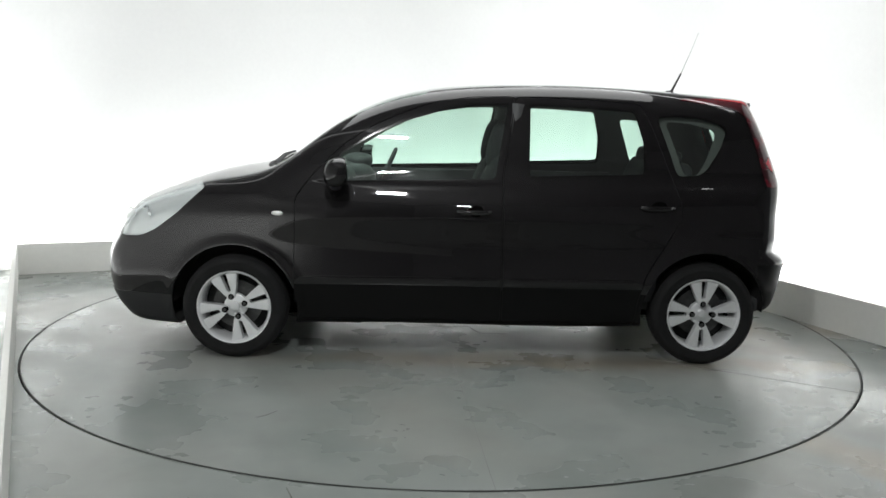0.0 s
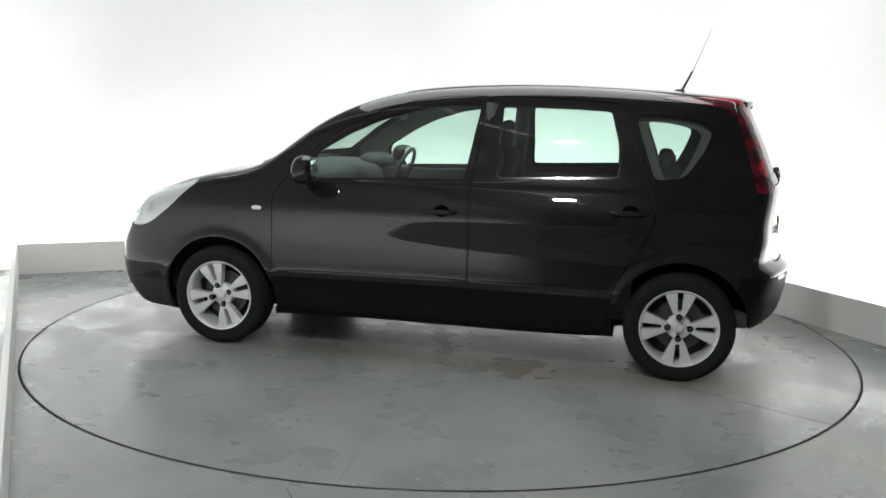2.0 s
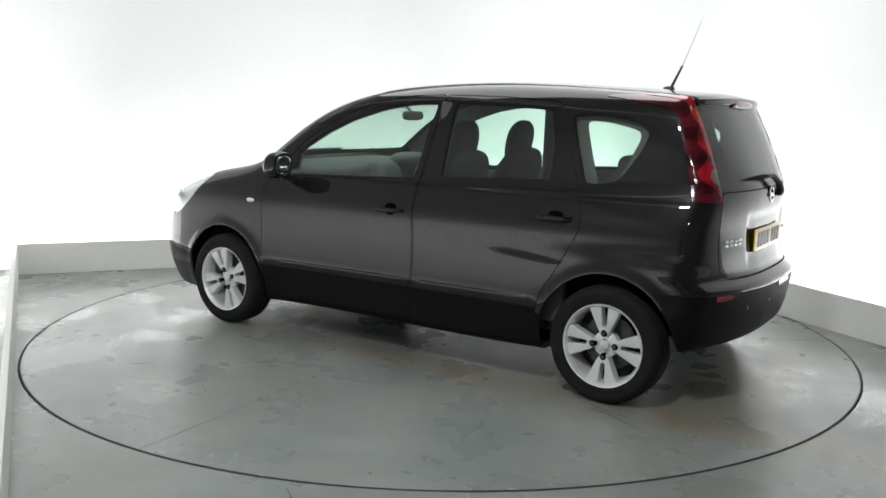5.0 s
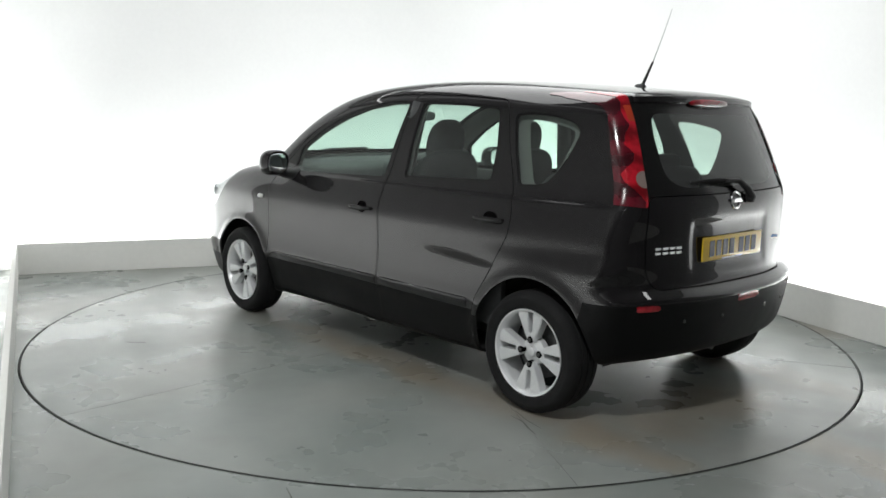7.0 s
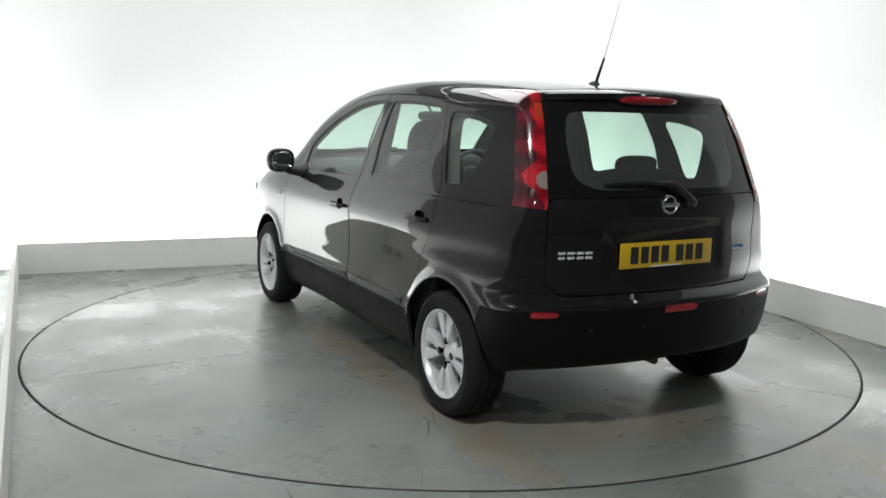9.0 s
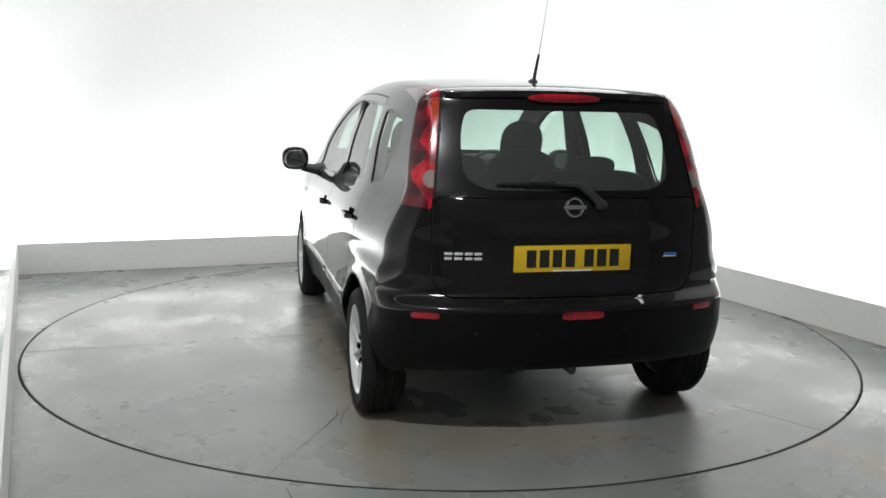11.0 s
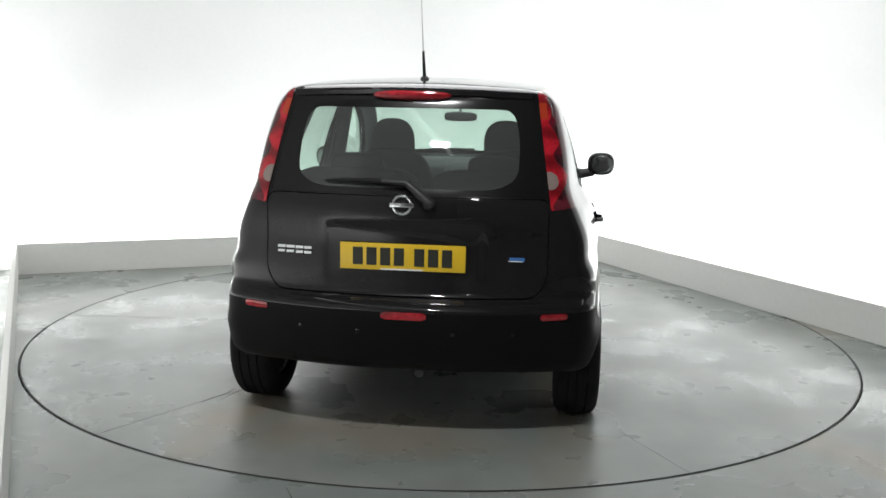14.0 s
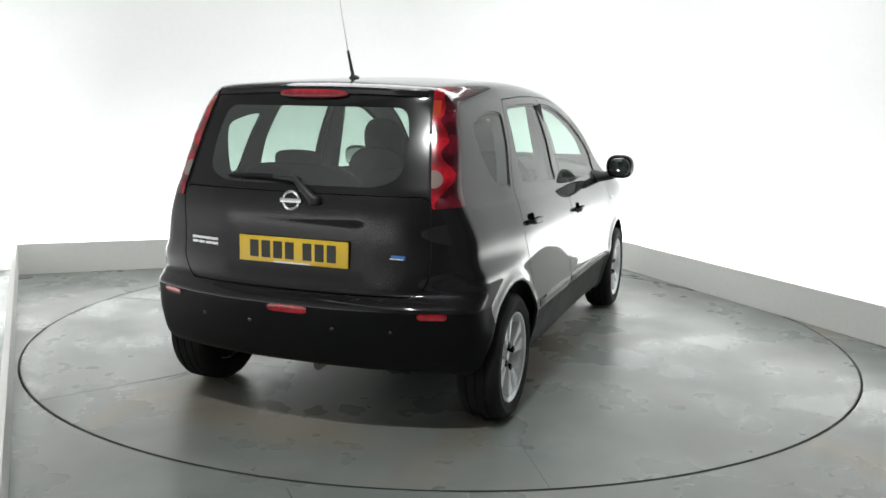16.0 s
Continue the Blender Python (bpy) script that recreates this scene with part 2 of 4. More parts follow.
def superblob(cx, cy, cz, rx, ry, rz, p=3.0, nu=28, nv=16, shear=0.0):
    """A cushion: a rounded block, leaning back by shear along x with height."""
    bm = bmesh.new()

    def c(a):
        v = math.cos(a)
        return math.copysign(abs(v) ** (2 / p), v)

    def s(a):
        v = math.sin(a)
        return math.copysign(abs(v) ** (2 / p), v)

    rows = []
    for j in range(nv + 1):
        la = -math.pi / 2 + math.pi * j / nv
        rows.append([bm.verts.new((cx + rx * c(la) * c(2 * math.pi * i / nu) + shear * rz * s(la), cy + ry * c(la) * s(2 * math.pi * i / nu), cz + rz * s(la))) for i in range(nu)])
    for a, b in zip(rows, rows[1:]):
        for i in range(nu):
            bm.faces.new((a[i], a[(i + 1) % nu], b[(i + 1) % nu], b[i]))
    bmesh.ops.remove_doubles(bm, verts=bm.verts[:], dist=1e-5)
    bmesh.ops.recalc_face_normals(bm, faces=bm.faces[:])
    return bm


def crack(points, half):
    """A flat line in the floor paint along plan points, narrowing at its ends."""
    bm = bmesh.new()
    pts = [Vector(p) for p in points]
    rows = []
    for i, p in enumerate(pts):
        d = (pts[min(i + 1, len(pts) - 1)] - pts[max(i - 1, 0)]).normalized() * half * (0.5 if i in (0, len(pts) - 1) else 1)
        rows.append([bm.verts.new((p.x - k * d.y, p.y + k * d.x, z)) for k, z in ((-1, -0.004), (-1, 0.0008), (1, 0.0008), (1, -0.004))])
    for a, b in zip(rows, rows[1:]):
        for j in range(3):
            bm.faces.new((a[j], a[j + 1], b[j + 1], b[j]))
    bm.faces.new(rows[0])
    bm.faces.new(rows[-1])
    bmesh.ops.recalc_face_normals(bm, faces=bm.faces[:])
    return bm


# ---- the room ----
def wall(name, a, b, z0, z1, thick, mat, label):
    """A wall from a to b; the room lies on its right."""
    a, b = Vector(a), Vector(b)
    d = (b - a).normalized()
    n = Vector((-d.y, d.x))
    o = part(name, prism([tuple(a), tuple(b), tuple(b + n * thick), tuple(a + n * thick)], z0, z1), mat, smooth=False)
    return tagged(o, label, "wall", kind="structure")


def shifted(a, b, inward, e0=0.0, e1=0.0):
    a, b = Vector(a), Vector(b)
    d = (b - a).normalized()
    n = Vector((d.y, -d.x))
    return tuple(a + n * inward - d * e0), tuple(b + n * inward + d * e1)


RT, GAP, PL = 2.459, 0.008, 0.25


def build_room():
    bm = bmesh.new()
    n = 160
    rings = [[bm.verts.new((r * math.cos(2 * math.pi * i / n), r * math.sin(2 * math.pi * i / n), z)) for i in range(n)]
             for r, z in ((RT + GAP, -0.06), (RT + GAP, -0.002), (RT + GAP + 0.002, 0), (4, 0), (9, 0))]
    for a, b in zip(rings, rings[1:]):
        for i in range(n):
            bm.faces.new((a[i], b[i], b[(i + 1) % n], a[(i + 1) % n]))
    bmesh.ops.recalc_face_normals(bm, faces=bm.faces[:])
    ground = tagged(part("floor", bm, FLOOR), "worn grey painted concrete studio floor with dusty patches", "floor", kind="structure")
    part("crack", crack([(-0.555, -2.46), (-0.53, -2.52), (-0.50, -2.60), (-0.51, -2.70)], 0.003), GROUT, ground, "fine dark crack in the paint", smooth=False)
    bm = bmesh.new()
    bmesh.ops.create_circle(bm, cap_ends=True, radius=RT + 0.1, segments=96)
    for v in bm.verts:
        v.co.z = -0.055
    tagged(part("pit_floor", bm, STEEL, smooth=False), "dark steel pit under the turntable rim", "floor", kind="structure")
    white, dark = "plain white painted studio wall", "unseen dark wall added beside and behind the camera to darken reflections"
    # DARK and MID stretches imitate unlit wall by colour, to shape reflections.
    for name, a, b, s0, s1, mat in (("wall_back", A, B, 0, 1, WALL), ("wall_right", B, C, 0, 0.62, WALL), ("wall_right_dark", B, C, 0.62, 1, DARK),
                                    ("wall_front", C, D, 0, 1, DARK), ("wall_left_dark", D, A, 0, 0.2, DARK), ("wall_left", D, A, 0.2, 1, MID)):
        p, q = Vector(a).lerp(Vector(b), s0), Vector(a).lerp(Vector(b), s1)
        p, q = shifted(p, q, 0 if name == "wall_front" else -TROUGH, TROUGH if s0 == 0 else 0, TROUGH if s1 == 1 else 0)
        wall(name, p, q, -0.06, HEIGHT, 0.15, mat, {WALL: white, DARK: dark, MID: "left wall with dim light put into its grey colour"}[mat])
    for name, a, b, z0 in (("plinth_back", A, B, 0.0), ("plinth_right", B, C, 0.004), ("plinth_left", D, A, 0.0)):
        a, b = Vector(a), Vector(b)
        d = (b - a).normalized()
        nn = Vector((-d.y, d.x)) * 0.03
        o = part(name, prism([tuple(a), tuple(b), tuple(b + nn), tuple(a + nn)], z0, PL, 0.003), PLINTH, smooth=False)
        tagged(o, "low off-white painted plinth along the studio wall", "plinth", kind="structure")
    for name, a, b, c in (("wall_cove_left", D, A, B), ("wall_cove_right", A, B, C)):
        p, q = shifted(a, b, -TROUGH), shifted(b, c, -TROUGH)
        d0, d1 = (Vector(b) - Vector(a)).normalized(), (Vector(c) - Vector(b)).normalized()
        n0, n1 = Vector((d0.y, -d0.x)), Vector((d1.y, -d1.x))
        corner = Vector(b) - (n0 + n1) * TROUGH / (1 + n0.dot(n1))
        r = 0.72
        mid = corner + (n0 + n1) * r / (1 + n0.dot(n1))
        a0, a1 = math.atan2(-n0.y, -n0.x), math.atan2(-n1.y, -n1.x)
        while a1 > a0:
            a1 -= 2 * math.pi
        arc = [(mid.x + (r - 0.002) * math.cos(a0 + (a1 - a0) * k / 20), mid.y + (r - 0.002) * math.sin(a0 + (a1 - a0) * k / 20)) for k in range(21)]
        o = part(name, prism(arc + [tuple(corner)], 0.0, HEIGHT), WALL)
        tagged(o, "rounded white corner of the studio wall", "wall", kind="structure")
    c = [shifted(A, B, -0.6, 0.6, 0.6), shifted(C, D, -0.2, 0.6, 0.6)]
    o = part("ceiling", prism([c[0][0], c[0][1], c[1][0], c[1][1]], HEIGHT, HEIGHT + 0.1), CEIL, smooth=False)
    tagged(o, "dark grey studio ceiling", "ceiling", kind="structure")


build_room()


def lathe_z(profile, n):
    bm = lathe(profile, n)
    bmesh.ops.rotate(bm, cent=(0, 0, 0), matrix=Matrix.Rotation(radians(90), 3, "X"), verts=bm.verts[:])
    return bm


def build_turntable():
    base = new("turntable")
    n = 160
    bm = bmesh.new()
    rings = [[bm.verts.new((r * math.cos(2 * math.pi * i / n), r * math.sin(2 * math.pi * i / n), z)) for i in range(n)]
             for r, z in ((RT, -0.05), (RT, -0.002), (RT - 0.002, 0.0), (1.6, 0.0), (0.8, 0.0))]
    for a, b in zip(rings, rings[1:]):
        for i in range(n):
            bm.faces.new((a[i], a[(i + 1) % n], b[(i + 1) % n], b[i]))
    bm.faces.new(rings[-1])
    bmesh.ops.recalc_face_normals(bm, faces=bm.faces[:])
    part("deck", bm, DECKPAINT, base, "worn grey painted deck")
    part("edge_ring", lathe_z([(RT - 0.007, -0.02), (RT - 0.006, 0.0012), (RT - 0.0005, 0.0012), (RT + 0.0005, -0.02)], 160), STEEL, base, "dark steel edge ring")
    for ang, r0, half in ((94.5, 0.62, 0.0010), (150.4, 1.50, 0.0018), (210.2, 2.0, 0.0014)):
        u = Vector((math.cos(radians(ang)), math.sin(radians(ang))))
        part("deck_joint", crack([u * r0, u * (RT - 0.01)], half), GROUT, base, "thin dark joint line", smooth=False)
    for pts, wd in (([(0.12, -0.02), (-0.05, 0.00), (-0.18, -0.01), (-0.21, 0.08), (-0.24, 0.15), (-0.41, 0.16)], 0.003), ([(-1.44, 0.855), (-1.53, 0.87), (-1.60, 0.91), (-1.67, 0.94)], 0.0045),
                    ([(-0.52, 0.78), (-0.47, 0.67), (-0.42, 0.59)], 0.003), ([(0.84, 1.73), (0.80, 1.70), (0.76, 1.64)], 0.005), ([(-1.64, 0.87), (-1.52, 0.84), (-1.41, 0.79)], 0.003)):
        part("crack", crack(pts, wd), GROUT, base, "fine dark crack in the paint", smooth=False)
    return tagged(base, "round grey painted turntable set flush in the studio floor", "turntable")


turntable = build_turntable()


# ---- the car's body as one smooth form: x forward, y to its left, z up ----
def curve(pts):
    """A natural cubic through (x, y) points, as a dense table to read from."""
    p = np.array(sorted(pts), float)
    x, y = p[:, 0], p[:, 1]
    k = len(x)
    h = np.diff(x)
    m = np.zeros((k, k))
    r = np.zeros(k)
    m[0, 0] = m[-1, -1] = 1
    for i in range(1, k - 1):
        m[i, i - 1], m[i, i], m[i, i + 1] = h[i - 1], 2 * (h[i - 1] + h[i]), h[i]
        r[i] = 6 * ((y[i + 1] - y[i]) / h[i] - (y[i] - y[i - 1]) / h[i - 1])
    s = np.linalg.solve(m, r)
    xs = np.linspace(x[0], x[-1], 12000)
    i = np.clip(np.searchsorted(x, xs) - 1, 0, k - 2)
    a, b = x[i + 1] - xs, xs - x[i]
    ys = (s[i] * a ** 3 + s[i + 1] * b ** 3) / (6 * h[i]) + (y[i] / h[i] - s[i] * h[i] / 6) * a + (y[i + 1] / h[i] - s[i + 1] * h[i] / 6) * b
    return lambda v: np.interp(v, xs, ys)


HUBS, HUB_Z, TYRE_R = (1.305, -1.3), 0.287, 0.287
half_width = curve([(0.10, 0.74), (0.20, 0.785), (0.30, 0.815), (0.40, 0.840), (0.46, 0.848), (0.51, 0.8425), (0.56, 0.8378), (0.61, 0.8350), (0.66, 0.8342), (0.71, 0.8350), (0.77, 0.8366), (0.82, 0.8360), (0.87, 0.8260), (0.92, 0.8075), (0.975, 0.784), (1.03, 0.760), (1.2, 0.712), (1.4, 0.640), (1.6, 0.56)])
taper = curve([(-2.1, 0.84), (-1.8, 0.92), (-1.6, 0.962), (-1.3, 0.992), (-0.9, 1.0), (0.9, 1.005), (1.3, 1.016), (1.6, 0.995), (1.9, 0.92), (2.1, 0.81), (2.4, 0.66)])
roofline = curve([(2.5, 0.30), (2.2, 0.58), (2.05, 0.71), (1.92, 0.845), (1.79, 0.912), (1.6, 0.977), (1.43, 1.018), (1.22, 1.055), (1.10, 1.095), (0.82, 1.288), (0.467, 1.462), (0.255, 1.510), (-0.06, 1.541), (-0.45, 1.554), (-0.95, 1.540), (-1.27, 1.519), (-1.55, 1.495), (-1.8, 1.465), (-2.2, 1.42)])
tail = curve([(0.0, 1.72), (0.2, 1.800), (0.30, 1.845), (0.40, 1.878), (0.50, 1.898), (0.565, 1.908), (0.585, 1.905), (0.605, 1.882), (0.625, 1.853), (0.655, 1.838), (0.73, 1.829), (0.84, 1.822), (0.95, 1.826), (1.02, 1.818), (1.08, 1.795), (1.2, 1.745), (1.35, 1.675), (1.45, 1.625), (1.6, 1.55)])
nose = curve([(0.0, 1.97), (0.18, 2.05), (0.30, 2.14), (0.45, 2.170), (0.55, 2.165), (0.65, 2.12), (0.78, 2.06), (0.95, 1.98), (1.6, 1.8)])
underside = curve([(-2.2, 0.33), (-1.9, 0.31), (-1.6, 0.285), (-1.3, 0.235), (-0.9, 0.197), (0, 0.187), (1.0, 0.180), (1.6, 0.160), (2.1, 0.185), (2.4, 0.2)])


def smax(a, b, k):
    h = np.maximum(k - np.abs(a - b), 0) / k
    return np.maximum(a, b) + h * h * k * 0.25


def soft_box(u, v, u0, u1, v0, v1, e):
    s = lambda q: 1 / (1 + np.exp(-np.clip(q / e, -40, 40)))
    return s(u - u0) * s(u1 - u) * s(v - v0) * s(v1 - v)


def form(p):
    """Below zero inside the body."""
    x, y, z = p[..., 0], np.abs(p[..., 1]), p[..., 2]
    w = half_width(z) * taper(x)
    w = w - 0.05 * np.clip(z - 1.0, 0, 1) * np.clip(-x - 0.9, 0, 2)
    for hx in HUBS:
        r = np.hypot(x - hx, z - HUB_Z)
        w = w + 0.010 * np.exp(-((r - 0.352) / 0.034) ** 2) * (z < 0.9)
    w = w - 0.010 * np.exp(-((z - 0.36) / 0.07) ** 2) * soft_box(x, z, -0.9, 0.9, -1, 2, 0.04)
    w = w + 0.006 / (1 + np.exp(np.clip((z - 0.984) / 0.005, -40, 40))) * soft_box(x, z, -1.60, 0.85, 0.86, 1.2, 0.05)
    sig = lambda q: 1 / (1 + np.exp(-np.clip(q, -40, 40)))
    w = w - 0.040 * sig((-x - 1.24) / 0.11) * sig((z - 0.735) / 0.018) * np.clip((1.42 - z) / 0.35, 0, 1)
    side = y - w
    slope = (roofline(x + 0.01) - roofline(x - 0.01)) / 0.02
    top = (z - roofline(x) + 0.085 * y * y) / np.sqrt(1 + slope * slope)
    rear = -x - tail(z) + 0.11 * y * y + (0.28 - 0.09 / (1 + np.exp(-(z - 0.66) / 0.03))) * np.clip(y - 0.15, 0, 1) ** 2
    rear = rear + 0.009 * soft_box(y, z, -0.5, 0.325, 0.685, 0.915, 0.011)
    rear = rear - 0.030 * np.exp(-((z - 1.47) / 0.03) ** 2) * (y < 0.6)
    front = x - nose(z) + 0.29 * y * y
    low = underside(x) - z
    f = smax(side, top, 0.10)
    f = smax(f, smax(rear, front, 0.05), 0.07)
    return smax(f, low, 0.05)


def normals(p):
    h = 0.0025
    g = np.stack([form(p + d) - form(p - d) for d in np.eye(3) * h], -1)
    return g / np.maximum(np.linalg.norm(g, axis=-1, keepdims=True), 1e-9)


LO, HI = np.array([-2.3, -1.0, 0.0]), np.array([2.5, 1.0, 1.8])
LO2, HI2 = np.array([-1.45, -0.42, 0.38]), np.array([1.55, 0.42, 0.72])


def shell():
    """The body's surface as triangles: a box of fine squares drawn in onto the form."""
    pts, tris, base = [], [], 0
    for ax, end, nu, nv in ((1, 0, 330, 220), (1, 1, 330, 220), (2, 1, 330, 120), (2, 0, 330, 120), (0, 0, 120, 220), (0, 1, 120, 220)):
        u, v = [i for i in range(3) if i != ax]
        gu, gv = np.meshgrid(np.linspace(0, 1, nu + 1), np.linspace(0, 1, nv + 1), indexing="ij")
        q = np.empty((nu + 1, nv + 1, 3))
        q[..., ax], q[..., u], q[..., v] = end, gu, gv
        i = np.arange((nu + 1) * (nv + 1)).reshape(nu + 1, nv + 1) + base
        a, b, c, d = i[:-1, :-1].ravel(), i[1:, :-1].ravel(), i[1:, 1:].ravel(), i[:-1, 1:].ravel()
        t = np.concatenate([np.stack([a, b, c], 1), np.stack([a, c, d], 1)])
        flip = (ax == 1) == (end == 1)
        tris.append(t[:, ::-1] if flip else t)
        pts.append(q.reshape(-1, 3))
        base += q.shape[0] * q.shape[1]
    q, t = np.concatenate(pts), np.concatenate(tris)
    o, e = LO2 + q * (HI2 - LO2), LO + q * (HI - LO)
    lo, hi = np.zeros(len(q)), np.ones(len(q))
    for _ in range(26):
        mid = (lo + hi) / 2
        out = form(o + (e - o) * mid[:, None]) > 0
        hi, lo = np.where(out, mid, hi), np.where(out, lo, mid)
    return o + (e - o) * lo[:, None], t


def weld(p, t):
    key = np.round(p, 5)
    _, first, inv = np.unique(key, axis=0, return_index=True, return_inverse=True)
    inv = inv.ravel()
    t = inv[t]
    ok = (t[:, 0] != t[:, 1]) & (t[:, 1] != t[:, 2]) & (t[:, 0] != t[:, 2])
    return p[first], t[ok]


def split(mesh, field):
    """Cuts a triangle mesh along field(points) = 0: (the part below zero, the rest)."""
    p, t = mesh
    if len(t) == 0:
        return mesh, mesh
    f = field(p)
    f = np.where(np.abs(f) < 1e-7, 1e-7, f)
    neg = (f < 0)[t]
    cnt = neg.sum(1)
    ins, outs = [t[cnt == 3]], [t[cnt == 0]]
    extra, base = [], len(p)
    for k in (1, 2):
        s = t[cnt == k]
        if not len(s):
            continue
        lone = neg[cnt == k] if k == 1 else ~neg[cnt == k]
        i = lone.argmax(1)
        r = np.arange(len(s))
        a, b, c = s[r, i], s[r, (i + 1) % 3], s[r, (i + 2) % 3]
        ab = p[a] + (p[b] - p[a]) * (f[a] / (f[a] - f[b]))[:, None]
        ac = p[a] + (p[c] - p[a]) * (f[a] / (f[a] - f[c]))[:, None]
        n1 = base + np.arange(len(s))
        n2 = n1 + len(s)
        base += 2 * len(s)
        extra += [ab, ac]
        tip = np.stack([a, n1, n2], 1)
        rest = np.concatenate([np.stack([n1, b, c], 1), np.stack([n1, c, n2], 1)])
        (ins if k == 1 else outs).append(tip)
        (outs if k == 1 else ins).append(rest)
    q = np.concatenate([p] + extra) if extra else p

    def trim(ts):
        ts = np.concatenate(ts)
        if not len(ts):
            return np.zeros((0, 3)), np.zeros((0, 3), int)
        used, inv = np.unique(ts, return_inverse=True)
        return weld(q[used], inv.reshape(ts.shape))

    return trim(ins), trim(outs)


def rounded(poly, r):
    """The outline with its corners rounded off, starting r before each."""
    out = []
    for a, b, c in zip(poly[-1:] + poly[:-1], poly, poly[1:] + poly[:1]):
        a, b, c = Vector(a), Vector(b), Vector(c)
        p = b + (a - b).normalized() * min(r, (a - b).length * 0.45)
        q = b + (c - b).normalized() * min(r, (c - b).length * 0.45)
        out += [tuple(p * (1 - t) ** 2 + b * 2 * t * (1 - t) + q * t * t) for t in (0, 0.25, 0.5, 0.75, 1)]
    return out


def outline(poly, axes, sides=0, r=0.03):
    """A field below zero inside an outline seen from the side ('xz') or from behind ('yz'), on the left (1), the right (-1) or both (0)."""
    q = np.array(rounded(poly, r))
    i, j = ("xyz".index(c) for c in axes)

    def f(p):
        u, v = p[:, i], p[:, j]
        d = np.full(len(p), 1e9)
        inside = np.zeros(len(p), bool)
        for a, b in zip(q, np.roll(q, -1, 0)):
            e = b - a
            t = np.clip(((u - a[0]) * e[0] + (v - a[1]) * e[1]) / max(e @ e, 1e-12), 0, 1)
            d = np.minimum(d, np.hypot(u - a[0] - t * e[0], v - a[1] - t * e[1]))
            cr = (a[1] > v) != (b[1] > v)
            with np.errstate(divide="ignore", invalid="ignore"):
                xi = a[0] + (v - a[1]) * e[0] / (e[1] if e[1] else 1e-12)
            inside ^= cr & (u < xi)
        s = np.where(inside, -d, d)
        if sides:
            s = np.maximum(s, 0.3 - sides * p[:, 1])
        return s

    return f


def grown(f, by):
    return lambda p: f(p) - by


def skin(name, mesh, mat, parent, label="", lift=0.0):
    """A piece of the body's surface as a mesh of its own, with the form's own normals."""
    p, t = mesh
    nn = normals(p)
    me = bpy.data.meshes.new(name)
    me.from_pydata((p + nn * lift).tolist(), [], t.tolist())
    me.polygons.foreach_set("use_smooth", np.ones(len(t), bool))
    me.normals_split_custom_set_from_vertices(nn.tolist())
    me.materials.append(mat)
    ob = new(name, me)
    ob.parent = parent
    if label:
        tagged(ob, label)
    return ob


HEAD = [(2.02, 0.66), (1.83, 0.665), (1.743, 0.702), (1.608, 0.801), (1.455, 0.950), (1.589, 0.985), (1.80, 0.935), (1.95, 0.86), (2.10, 0.75)]


